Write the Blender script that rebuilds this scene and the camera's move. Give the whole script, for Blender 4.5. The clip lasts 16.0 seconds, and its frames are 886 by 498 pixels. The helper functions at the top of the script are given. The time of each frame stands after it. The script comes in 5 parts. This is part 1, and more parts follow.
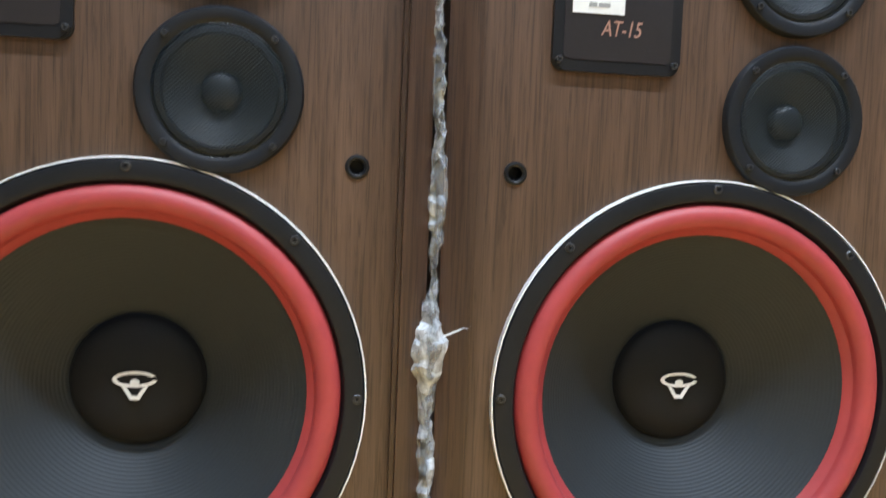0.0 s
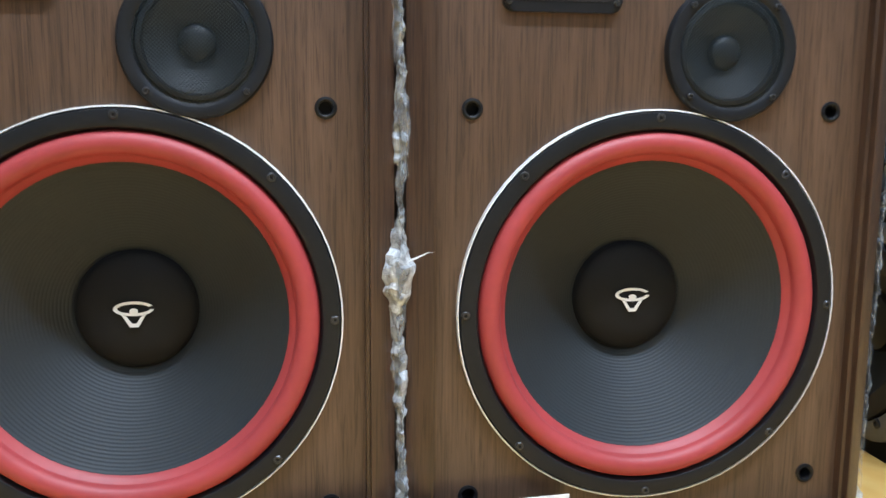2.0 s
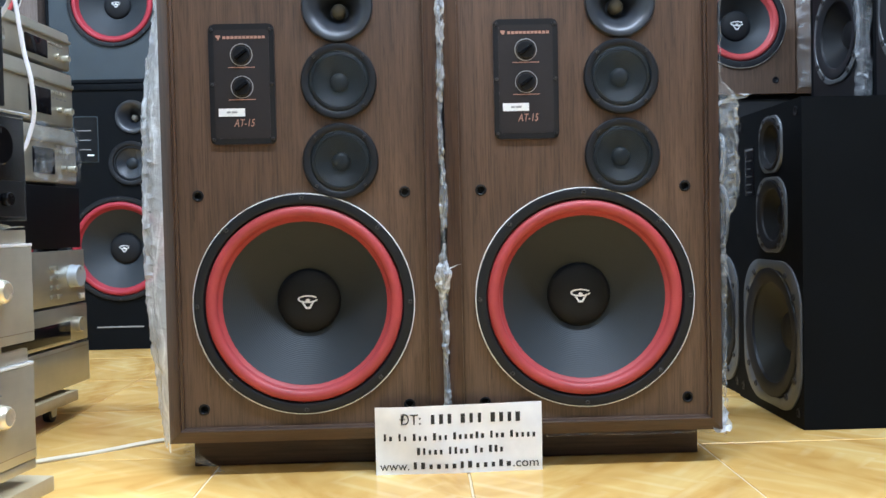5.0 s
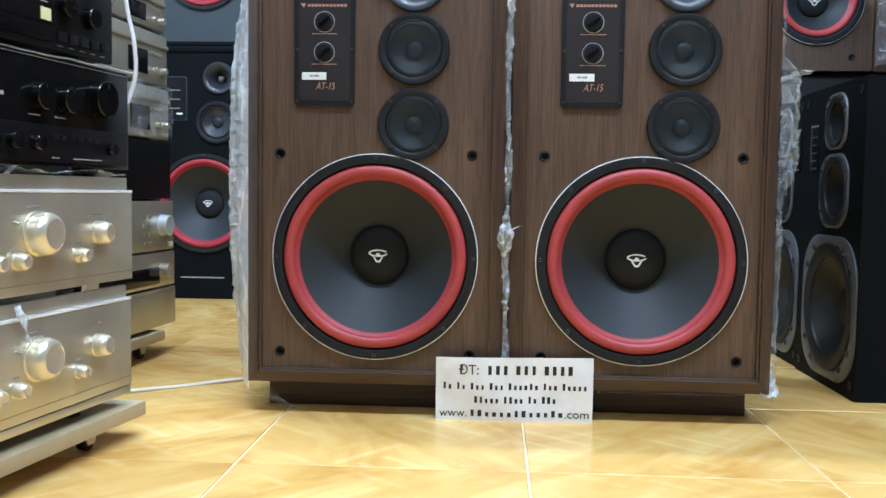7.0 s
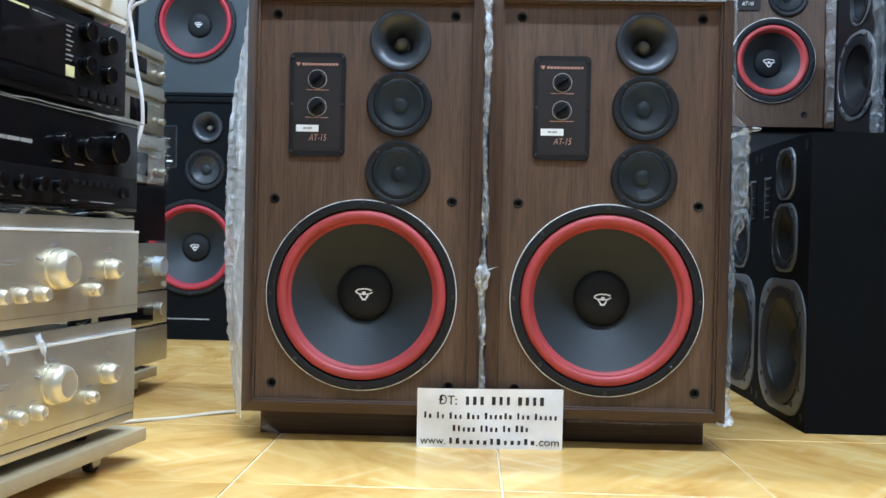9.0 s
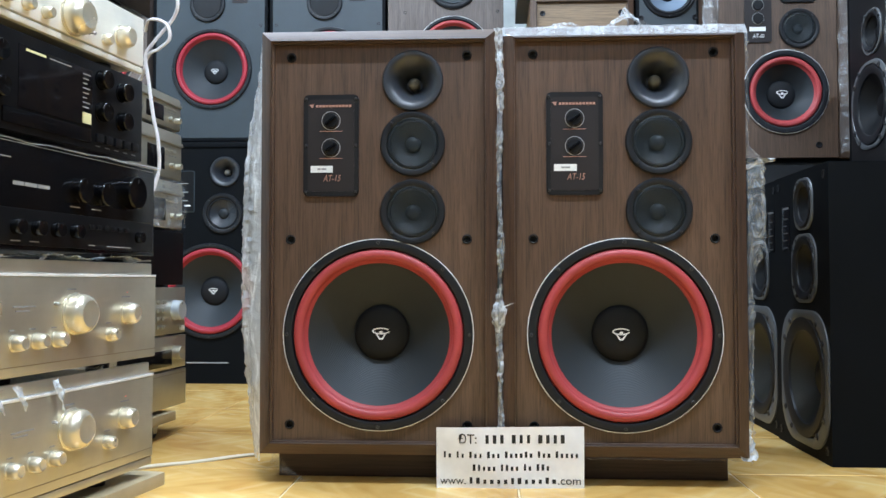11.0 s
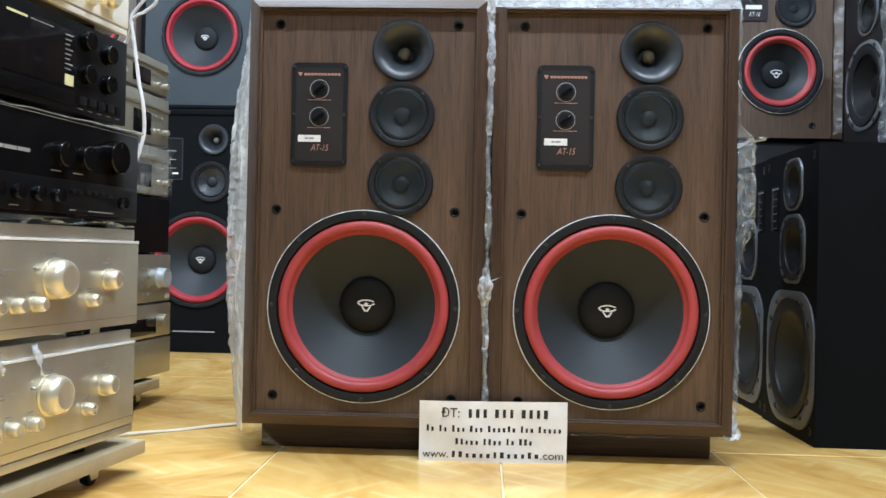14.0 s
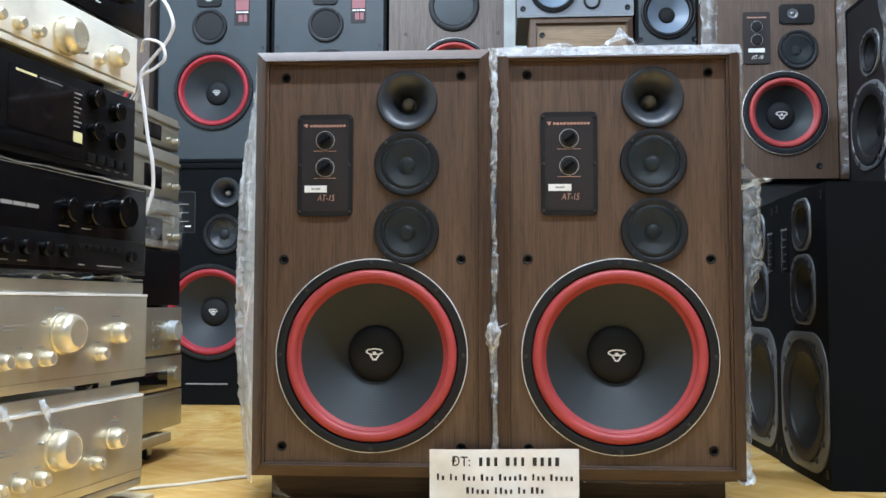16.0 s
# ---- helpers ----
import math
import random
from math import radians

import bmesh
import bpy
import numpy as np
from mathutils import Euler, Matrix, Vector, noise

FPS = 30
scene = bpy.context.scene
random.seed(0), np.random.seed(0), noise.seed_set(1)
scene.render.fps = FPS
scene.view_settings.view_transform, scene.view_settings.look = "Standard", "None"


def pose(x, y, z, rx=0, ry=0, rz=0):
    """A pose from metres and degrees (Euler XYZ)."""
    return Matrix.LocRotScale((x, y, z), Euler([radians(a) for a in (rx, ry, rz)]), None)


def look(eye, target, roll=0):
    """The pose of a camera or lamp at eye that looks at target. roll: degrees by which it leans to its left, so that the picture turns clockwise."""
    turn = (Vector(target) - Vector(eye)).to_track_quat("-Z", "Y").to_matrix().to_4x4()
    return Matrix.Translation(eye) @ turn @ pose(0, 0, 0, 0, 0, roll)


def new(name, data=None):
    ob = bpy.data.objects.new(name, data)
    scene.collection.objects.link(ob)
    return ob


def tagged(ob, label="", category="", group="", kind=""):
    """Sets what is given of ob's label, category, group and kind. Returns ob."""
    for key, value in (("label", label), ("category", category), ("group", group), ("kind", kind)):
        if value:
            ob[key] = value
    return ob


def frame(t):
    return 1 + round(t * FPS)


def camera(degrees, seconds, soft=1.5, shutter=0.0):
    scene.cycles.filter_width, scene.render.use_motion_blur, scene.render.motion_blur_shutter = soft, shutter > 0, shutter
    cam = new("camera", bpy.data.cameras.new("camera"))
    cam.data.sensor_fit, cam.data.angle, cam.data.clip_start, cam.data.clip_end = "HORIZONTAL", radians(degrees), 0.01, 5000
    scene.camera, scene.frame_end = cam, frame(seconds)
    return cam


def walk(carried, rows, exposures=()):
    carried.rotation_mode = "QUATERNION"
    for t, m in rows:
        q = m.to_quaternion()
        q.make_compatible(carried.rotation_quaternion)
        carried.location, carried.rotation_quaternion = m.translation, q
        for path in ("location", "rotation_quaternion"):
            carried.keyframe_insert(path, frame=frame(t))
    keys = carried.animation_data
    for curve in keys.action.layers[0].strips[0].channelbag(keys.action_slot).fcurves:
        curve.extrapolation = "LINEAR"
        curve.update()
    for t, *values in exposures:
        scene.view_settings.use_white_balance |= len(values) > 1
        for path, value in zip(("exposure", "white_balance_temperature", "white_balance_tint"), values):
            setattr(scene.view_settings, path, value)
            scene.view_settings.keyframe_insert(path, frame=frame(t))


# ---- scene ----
cam = camera(53.0, 16.0, shutter=0.4)
PATH = [
    (0, (-0.119, -0.726, 0.481), (0.219, 1.238, 0.319), 2.3),
    (0.5, (-0.125, -0.728, 0.47), (0.208, 1.225, 0.194), 3.9),
    (1, (-0.125, -0.743, 0.478), (0.193, 1.206, 0.157), 3.2),
    (1.5, (-0.119, -0.756, 0.474), (0.229, 1.186, 0.148), 2.2),
    (2, (-0.098, -0.801, 0.483), (0.234, 1.147, 0.179), 0.4),
    (2.5, (-0.054, -0.963, 0.488), (0.097, 1.014, 0.225), -1.3),
    (3, (-0.014, -1.144, 0.48), (-0.104, 0.84, 0.244), -1.3),
    (5.5, (-0.044, -1.563, 0.418), (0.015, 0.436, 0.403), -1.3),
    (6, (-0.048, -1.565, 0.411), (-0.052, 0.435, 0.418), -0.3),
    (6.5, (-0.045, -1.572, 0.411), (-0.097, 0.427, 0.385), 0.1),
    (7, (-0.022, -1.637, 0.416), (-0.14, 0.355, 0.291), 0.8),
    (7.5, (-0.006, -1.72, 0.424), (-0.143, 0.273, 0.322), 1.7),
    (8, (-0.011, -1.759, 0.421), (-0.143, 0.236, 0.359), 1.8),
    (8.5, (-0.022, -1.782, 0.413), (-0.131, 0.215, 0.373), 1.6),
    (9, (-0.024, -1.775, 0.405), (-0.091, 0.223, 0.39), 1.2),
    (9.5, (-0.016, -1.777, 0.406), (-0.082, 0.222, 0.42), 0.2),
    (12, (-0.021, -1.765, 0.399), (-0.145, 0.23, 0.484), 0.3),
    (12.5, (-0.022, -1.762, 0.399), (-0.145, 0.233, 0.458), 0.4),
    (13, (-0.021, -1.762, 0.4), (-0.145, 0.234, 0.436), 0.5),
    (13.5, (-0.022, -1.76, 0.4), (-0.138, 0.236, 0.421), 0.6),
    (14, (-0.011, -1.758, 0.399), (-0.1, 0.24, 0.415), 1.2),
    (14.5, (0.002, -1.752, 0.398), (-0.07, 0.246, 0.421), 1.2),
    (15, (0.007, -1.754, 0.398), (-0.073, 0.244, 0.435), 0.5),
    (15.5, (0.006, -1.759, 0.402), (-0.097, 0.238, 0.474), 0.2),
    (16, (0.007, -1.762, 0.398), (-0.118, 0.23, 0.521), 0.1),
]
walk(cam, [(t, look(eye, target, roll)) for t, eye, target, roll in PATH],
     exposures=[(0, 0.2, 6250, 10), (1.5, 0.15, 6250, 10), (2.5, 0.32, 6000, 10), (3, 0.2, 5980, 9), (5.5, 0.15, 5900, 10), (7.5, -0.03, 5700, 7), (9.5, 0.0, 5700, 7), (12, 0.0, 6350, 9), (16, 0.0, 6300, 9)])


# ---- world and light ----
world = bpy.data.worlds.new("shop_world")
world.use_nodes = True
world.node_tree.nodes["Background"].inputs[0].default_value = (0.75, 0.85, 1.0, 1)
world.node_tree.nodes["Background"].inputs[1].default_value = 0.15
scene.world = world


def area_lamp(name, m, sx, sy, watts, colour):
    data = bpy.data.lights.new(name, "AREA")
    data.shape, data.size, data.size_y, data.energy, data.color = "RECTANGLE", sx, sy, watts, colour
    ob = new(name, data)
    ob.matrix_world = m
    return ob


COOL = (0.80, 0.94, 1.13)
# Overhead tubes out of view: inferred from the shading, number and places guessed.
area_lamp("tube_light_front", pose(0.48, -0.86, 2.74), 2.60, 0.10, 114, COOL)
area_lamp("tube_light_back", pose(-1.00, 0.38, 2.74), 1.25, 0.10, 76, COOL)
# Added fill from far behind the camera, without a known source.
area_lamp("added_fill_light", pose(0.15, -2.9, 2.74), 1.25, 0.10, 34, COOL)


# ---- materials ----
def material(name):
    m = bpy.data.materials.new(name)
    m.use_nodes = True
    nt = m.node_tree
    return m, nt, nt.nodes["Principled BSDF"]


def noise_node(nt, scale, stretch=(1, 1, 1), detail=4.0, rough=0.55, distortion=0.0):
    tc = nt.nodes.new("ShaderNodeTexCoord")
    mp = nt.nodes.new("ShaderNodeMapping")
    mp.inputs["Scale"].default_value = stretch
    nz = nt.nodes.new("ShaderNodeTexNoise")
    nz.inputs["Scale"].default_value = scale
    nz.inputs["Detail"].default_value = detail
    nz.inputs["Roughness"].default_value = rough
    nz.inputs["Distortion"].default_value = distortion
    nt.links.new(tc.outputs["Object"], mp.inputs["Vector"])
    nt.links.new(mp.outputs["Vector"], nz.inputs["Vector"])
    return nz


def ramp(nt, source, stops):
    r = nt.nodes.new("ShaderNodeValToRGB")
    while len(r.color_ramp.elements) < len(stops):
        r.color_ramp.elements.new(0.5)
    for e, (p, c) in zip(r.color_ramp.elements, stops):
        e.position, e.color = p, (*c, 1)
    nt.links.new(source, r.inputs["Fac"])
    return r


def mix(nt, a, b, fac, kind="MIX"):
    n = nt.nodes.new("ShaderNodeMix")
    n.data_type, n.blend_type = "RGBA", kind
    for value, socket in ((fac, n.inputs[0]), (a, n.inputs[6]), (b, n.inputs[7])):
        if isinstance(value, (int, float)):
            socket.default_value = value
        elif isinstance(value, tuple):
            socket.default_value = (*value, 1)
        else:
            nt.links.new(value, socket)
    return n.outputs[2]


def bump(nt, bsdf, height, strength, distance=0.001):
    b = nt.nodes.new("ShaderNodeBump")
    b.inputs["Strength"].default_value = strength
    b.inputs["Distance"].default_value = distance
    nt.links.new(height, b.inputs["Height"])
    nt.links.new(b.outputs["Normal"], bsdf.inputs["Normal"])


def shade(c, k):
    return tuple(min(1.0, x * k) for x in c)


def plain(name, colour, rough=0.5, metal=0.0, vary=0.18, grain=220.0, stretch=(1, 1, 1), relief=0.25, coat=0.0, dust=0.0, spec=0.5):
    """A surface of one colour with fine grain, larger stains and some dust."""
    m, nt, b = material(name)
    fine = noise_node(nt, grain, stretch)
    wide = noise_node(nt, 9.0)
    col = mix(nt, shade(colour, 1 - vary), shade(colour, 1 + vary), fine.outputs["Fac"])
    stain = ramp(nt, wide.outputs["Fac"], [(0.35, (0.82, 0.82, 0.82)), (0.65, (1.1, 1.1, 1.1))])
    col = mix(nt, col, stain.outputs["Color"], 0.7, "MULTIPLY")
    if dust:
        d = ramp(nt, wide.outputs["Fac"], [(0.45, (0, 0, 0)), (0.75, (dust, dust, dust))])
        col = mix(nt, col, (0.35, 0.34, 0.33), d.outputs["Color"])
    nt.links.new(col, b.inputs["Base Color"])
    rr = nt.nodes.new("ShaderNodeMapRange")
    rr.inputs["To Min"].default_value, rr.inputs["To Max"].default_value = max(0.02, rough - 0.08), min(1, rough + 0.1)
    nt.links.new(wide.outputs["Fac"], rr.inputs["Value"])
    nt.links.new(rr.outputs["Result"], b.inputs["Roughness"])
    b.inputs["Metallic"].default_value = metal
    b.inputs["Coat Weight"].default_value = coat
    b.inputs["Specular IOR Level"].default_value = spec
    if relief:
        bump(nt, b, fine.outputs["Fac"], relief, 0.0004)
    return m


def wood(name, dark, light, rough=0.42, grain=(1, 1, 0.05), relief=0.3):
    """Veneer whose grain runs along one axis."""
    m, nt, b = material(name)
    a = noise_node(nt, 26, grain, 6, 0.64, 3.4)
    c = noise_node(nt, 330, (grain[0], grain[1], grain[2] * 0.6) if grain[2] < 1 else (grain[0] * 0.6, 1, 1), 3, 0.75, 0.8)
    w = noise_node(nt, 9, tuple(g if g < 1 else 1 for g in (grain[0], grain[1], grain[2] * 4)), 3, 0.5, 1.2)
    col = ramp(nt, a.outputs["Fac"], [(0.22, dark), (0.5, tuple((x + y) / 2 for x, y in zip(dark, light))), (0.80, light)])
    pores = ramp(nt, c.outputs["Fac"], [(0.37, (0.34, 0.31, 0.29)), (0.50, (0.92, 0.92, 0.92)), (0.66, (1.18, 1.17, 1.16))])
    col = mix(nt, col.outputs["Color"], pores.outputs["Color"], 0.62, "MULTIPLY")
    fleck = noise_node(nt, 110, grain, 5, 0.72, 1.4)
    dash = ramp(nt, fleck.outputs["Fac"], [(0.55, (1.05, 1.05, 1.05)), (0.68, (0.55, 0.51, 0.48))])
    col = mix(nt, col, dash.outputs["Color"], 0.34, "MULTIPLY")
    cloud = ramp(nt, w.outputs["Fac"], [(0.3, (0.75, 0.74, 0.73)), (0.7, (1.12, 1.12, 1.12))])
    col = mix(nt, col, cloud.outputs["Color"], 0.8, "MULTIPLY")
    nt.links.new(col, b.inputs["Base Color"])
    b.inputs["Roughness"].default_value = rough
    bump(nt, b, c.outputs["Fac"], relief, 0.0004)
    return m


def film_material(name, clear, haze=0.4, tint=(0.80, 0.88, 0.96), fold_scale=(1, 1, 1.6), fold=0.9):
    """Thin crumpled clear plastic: mostly see-through, milky in the folds, with sharp glints."""
    m, nt, b = material(name)
    b.inputs["Base Color"].default_value = (*tint, 1)
    b.inputs["Roughness"].default_value = 0.07
    b.inputs["Specular IOR Level"].default_value = 1.0
    clear_bsdf = nt.nodes.new("ShaderNodeBsdfTransparent")
    mx = nt.nodes.new("ShaderNodeMixShader")
    nz = noise_node(nt, 28, (1, 1, 0.375 * fold_scale[2]), 5, 0.65, 1.0)
    r = nt.nodes.new("ShaderNodeMapRange")
    r.inputs["From Min"].default_value, r.inputs["From Max"].default_value = 0.48, 0.70
    r.inputs["To Min"].default_value, r.inputs["To Max"].default_value = 1 - clear, min(1.0, 1 - clear + haze)
    nt.links.new(nz.outputs["Fac"], r.inputs["Value"])
    nt.links.new(r.outputs["Result"], mx.inputs["Fac"])
    nt.links.new(clear_bsdf.outputs[0], mx.inputs[1])
    nt.links.new(b.outputs[0], mx.inputs[2])
    nt.links.new(mx.outputs[0], nt.nodes["Material Output"].inputs["Surface"])
    folds = noise_node(nt, 60, fold_scale, 4, 0.6, 1.5)
    bump(nt, b, folds.outputs["Fac"], fold, 0.006)
    return m


def tile_material():
    """Glazed ceramic floor tile, honey yellow with fans of paler streaks; each tile turned its own way."""
    m, nt, b = material("honey_tile")
    info = nt.nodes.new("ShaderNodeObjectInfo")
    tc = nt.nodes.new("ShaderNodeTexCoord")
    mp = nt.nodes.new("ShaderNodeMapping")
    turn = nt.nodes.new("ShaderNodeCombineXYZ")
    k = nt.nodes.new("ShaderNodeMath")
    k.operation = "MULTIPLY"
    k.inputs[1].default_value = 6.283
    nt.links.new(info.outputs["Random"], k.inputs[0])
    nt.links.new(k.outputs[0], turn.inputs["Z"])
    nt.links.new(turn.outputs[0], mp.inputs["Rotation"])
    nt.links.new(tc.outputs["Object"], mp.inputs["Vector"])
    st = nt.nodes.new("ShaderNodeMapping")
    st.inputs["Scale"].default_value = (1.0, 2.6, 1)
    nt.links.new(mp.outputs[0], st.inputs["Vector"])
    streak = nt.nodes.new("ShaderNodeTexNoise")
    streak.inputs["Scale"].default_value, streak.inputs["Detail"].default_value, streak.inputs["Distortion"].default_value = 3.4, 4, 0.9
    nt.links.new(st.outputs[0], streak.inputs["Vector"])
    cloud = nt.nodes.new("ShaderNodeTexNoise")
    cloud.inputs["Scale"].default_value, cloud.inputs["Detail"].default_value = 5.0, 3
    nt.links.new(mp.outputs[0], cloud.inputs["Vector"])
    col = ramp(nt, streak.outputs["Fac"], [(0.28, (0.56, 0.300, 0.070)), (0.5, (0.71, 0.440, 0.135)), (0.74, (0.80, 0.565, 0.220))])
    c2 = ramp(nt, cloud.outputs["Fac"], [(0.3, (0.90, 0.86, 0.80)), (0.7, (1.06, 1.06, 1.04))])
    out = mix(nt, col.outputs["Color"], c2.outputs["Color"], 0.9, "MULTIPLY")
    lines = []
    for angle in (38, -52):
        tilt = nt.nodes.new("ShaderNodeMapping")
        tilt.inputs["Rotation"].default_value = (0, 0, radians(angle))
        nt.links.new(tc.outputs["Object"], tilt.inputs["Vector"])
        wave = nt.nodes.new("ShaderNodeTexWave")
        wave.inputs["Scale"].default_value = 6.0
        wave.inputs["Distortion"].default_value = 1.6
        wave.inputs["Detail"].default_value = 1.0
        wave.inputs["Detail Scale"].default_value = 0.35
        nt.links.new(tilt.outputs[0], wave.inputs["Vector"])
        lines.append(ramp(nt, wave.outputs["Fac"], [(0.66, (0, 0, 0)), (1.0, (1, 1, 1))]))
    check = nt.nodes.new("ShaderNodeTexChecker")
    check.inputs["Scale"].default_value = 6.7
    check.inputs["Color1"].default_value, check.inputs["Color2"].default_value = (0, 0, 0, 1), (1, 1, 1, 1)
    turned = nt.nodes.new("ShaderNodeMapping")
    turned.inputs["Rotation"].default_value = (0, 0, radians(45))
    turned.inputs["Location"].default_value = (0.03, 0.05, 0.02)
    nt.links.new(tc.outputs["Object"], turned.inputs["Vector"])
    nt.links.new(turned.outputs[0], check.inputs["Vector"])
    block = mix(nt, lines[0].outputs["Color"], lines[1].outputs["Color"], check.outputs["Color"])
    fade = ramp(nt, cloud.outputs["Fac"], [(0.42, (0.0, 0.0, 0.0)), (0.70, (0.34, 0.34, 0.34))])
    block = mix(nt, block, fade.outputs["Color"], 1.0, "MULTIPLY")
    out = mix(nt, out, (0.88, 0.73, 0.42), block)
    nt.links.new(out, b.inputs["Base Color"])
    b.inputs["Roughness"].default_value = 0.17
    smear = noise_node(nt, 22, (1, 1, 1), 4)
    rr = nt.nodes.new("ShaderNodeMapRange")
    rr.inputs["To Min"].default_value, rr.inputs["To Max"].default_value = 0.10, 0.30
    nt.links.new(smear.outputs["Fac"], rr.inputs["Value"])
    nt.links.new(rr.outputs["Result"], b.inputs["Roughness"])
    bump(nt, b, cloud.outputs["Fac"], 0.06, 0.002)
    return m


WALNUT = wood("walnut_veneer", (0.066, 0.0370, 0.0222), (0.130, 0.0760, 0.0460))
WALNUT_DARK = wood("walnut_moulding", (0.042, 0.022, 0.013), (0.100, 0.055, 0.033), 0.36)
WALNUT_ACROSS = wood("walnut_moulding_across", (0.042, 0.022, 0.013), (0.100, 0.055, 0.033), 0.52, (0.035, 1, 1))
PLINTH = wood("plinth_veneer", (0.036, 0.019, 0.012), (0.082, 0.045, 0.028), 0.5, (0.035, 1, 1))
WALNUT_FAR = wood("dull_walnut_veneer", (0.065, 0.038, 0.024), (0.125, 0.078, 0.050), 0.5)
OAK = wood("pale_oak_veneer", (0.20, 0.13, 0.07), (0.32, 0.22, 0.125), 0.5, (0.04, 1, 1))
GREY_WOOD = wood("grey_brown_veneer", (0.095, 0.072, 0.060), (0.165, 0.130, 0.112), 0.5)
BLACK_PLASTIC = plain("black_plastic", (0.008, 0.0082, 0.0098), 0.38, spec=0.26)
HORN_BLACK = plain("satin_black_horn", (0.019, 0.022, 0.028), 0.36, spec=0.65)
AMP_KNOB = plain("glossy_black_knob", (0.0032, 0.0032, 0.0038), 0.13, vary=0.1, relief=0, spec=0.30)
RIM_CONE = plain("near_black_cone", (0.0060, 0.0066, 0.0078), 0.5, vary=0.2, spec=0.18)
BLACK_RUBBER = plain("black_rubber_gasket", (0.0090, 0.0100, 0.0125), 0.46, spec=0.30)
BLACK_GLOSS = plain("black_gloss_panel", (0.004, 0.004, 0.005), 0.14, vary=0.1, relief=0.05, spec=0.22)
BLACK_METAL = plain("black_brushed_panel", (0.007, 0.007, 0.008), 0.34, 0.0, stretch=(0.03, 1, 1), relief=0.15, spec=0.14)
BLACK_VINYL = plain("black_vinyl_wrap", (0.0036, 0.0045, 0.0057), 0.6, relief=0.5, grain=500, spec=0.08)
SLATE = plain("slate_grey_paint", (0.027, 0.038, 0.046), 0.5, relief=0.4, grain=400)
GREY_PANEL = plain("blue_grey_panel", (0.16, 0.18, 0.21), 0.5)
# Darker copy of the red for the back row's rings, offsetting stronger light there.
RED_BACK_ROW = plain("dull_crimson_surround", (0.32, 0.024, 0.038), 0.5, vary=0.08, grain=120, relief=0.15, spec=0.35)
RED_FOAM = plain("red_rubber_surround", (0.375, 0.050, 0.052), 0.46, vary=0.08, grain=120, relief=0.15, spec=0.4)
CONE = plain("dark_paper_cone", (0.0165, 0.0215, 0.0255), 0.58, vary=0.2, grain=500, relief=0.3, spec=0.42)
CONE_MID = plain("slate_mid_cone", (0.013, 0.0165, 0.020), 0.5, vary=0.2, grain=450, relief=0.4, spec=0.3)
CONE_GLOSS = plain("glossy_grey_cone", (0.020, 0.024, 0.030), 0.26, vary=0.15)
CONE_BLUE = plain("silver_blue_cone", (0.17, 0.22, 0.29), 0.40, vary=0.1)
CONE_KHAKI = plain("smoky_grey_cone", (0.017, 0.0165, 0.0130), 0.5, vary=0.2, spec=0.3)
DUST_CAP = plain("black_felt_cap", (0.0110, 0.0120, 0.0140), 0.62, vary=0.2, grain=600, spec=0.2)
TRIM_WHITE = plain("silver_trim_ring", (0.86, 0.86, 0.85), 0.3, 0.1, vary=0.1)
ALU = plain("cast_aluminium_rim", (0.15, 0.158, 0.166), 0.40, 0.5, vary=0.12)
STEEL = plain("grey_steel", (0.45, 0.45, 0.45), 0.35, 0.9)
SCREW = plain("black_screw", (0.045, 0.045, 0.047), 0.32, 0.4)
WHITE_INK = plain("white_ink", (0.82, 0.82, 0.80), 0.5, vary=0.04, relief=0)
GREY_INK = plain("grey_ink", (0.30, 0.30, 0.30), 0.5, vary=0.05, relief=0)
FAINT_INK = plain("faint_grey_ink", (0.030, 0.031, 0.033), 0.5, vary=0.05, relief=0)
DIM_INK = plain("dim_grey_ink", (0.10, 0.10, 0.105), 0.5, vary=0.05, relief=0)
BLACK_INK = plain("black_ink", (0.02, 0.02, 0.022), 0.6, vary=0.1, relief=0)
ORANGE_INK = plain("copper_orange_ink", (0.42, 0.225, 0.165), 0.4, vary=0.1, relief=0)
PINK_INK = plain("faded_red_ink", (0.25, 0.085, 0.095), 0.5, vary=0.1, relief=0)
PAPER = plain("white_paper", (0.85, 0.85, 0.86), 0.6, vary=0.03, grain=60)
STICKER = plain("white_sticker", (0.78, 0.78, 0.76), 0.45, vary=0.05)
PLATE = plain("dark_bronze_plate", (0.0205, 0.0165, 0.0165), 0.45, vary=0.12, relief=0.3, spec=0.3)
PLATE_RIM = plain("black_plate_rim", (0.0095, 0.0090, 0.0100), 0.42, vary=0.12, relief=0.3, spec=0.3)
GOLD = plain("champagne_anodised_face", (0.58, 0.545, 0.445), 0.36, 0.76, vary=0.05, grain=160, stretch=(0.02, 1, 1), relief=0.12)
CREAM_FACE = plain("cream_gold_face", (0.84, 0.82, 0.74), 0.40, 0.1, vary=0.05, stretch=(0.02, 1, 1), relief=0.1)
STRIP = plain("yellowed_flat_strip", (0.64, 0.56, 0.42), 0.5, vary=0.12, grain=40)
PALE_KNOB = plain("pale_silver_knob", (0.62, 0.67, 0.70), 0.34, 0.4, vary=0.05)
BOARD = plain("cream_laminate", (0.43, 0.345, 0.21), 0.5, vary=0.08)
# Darker champagne: the shade of a groove, put into a flat strip's colour.
GROOVE_SHADE = plain("champagne_groove_shade", (0.40, 0.34, 0.24), 0.45, 0.7)
GOLD_KNOB = plain("satin_gold_knob", (0.86, 0.79, 0.62), 0.26, 0.70, vary=0.05)
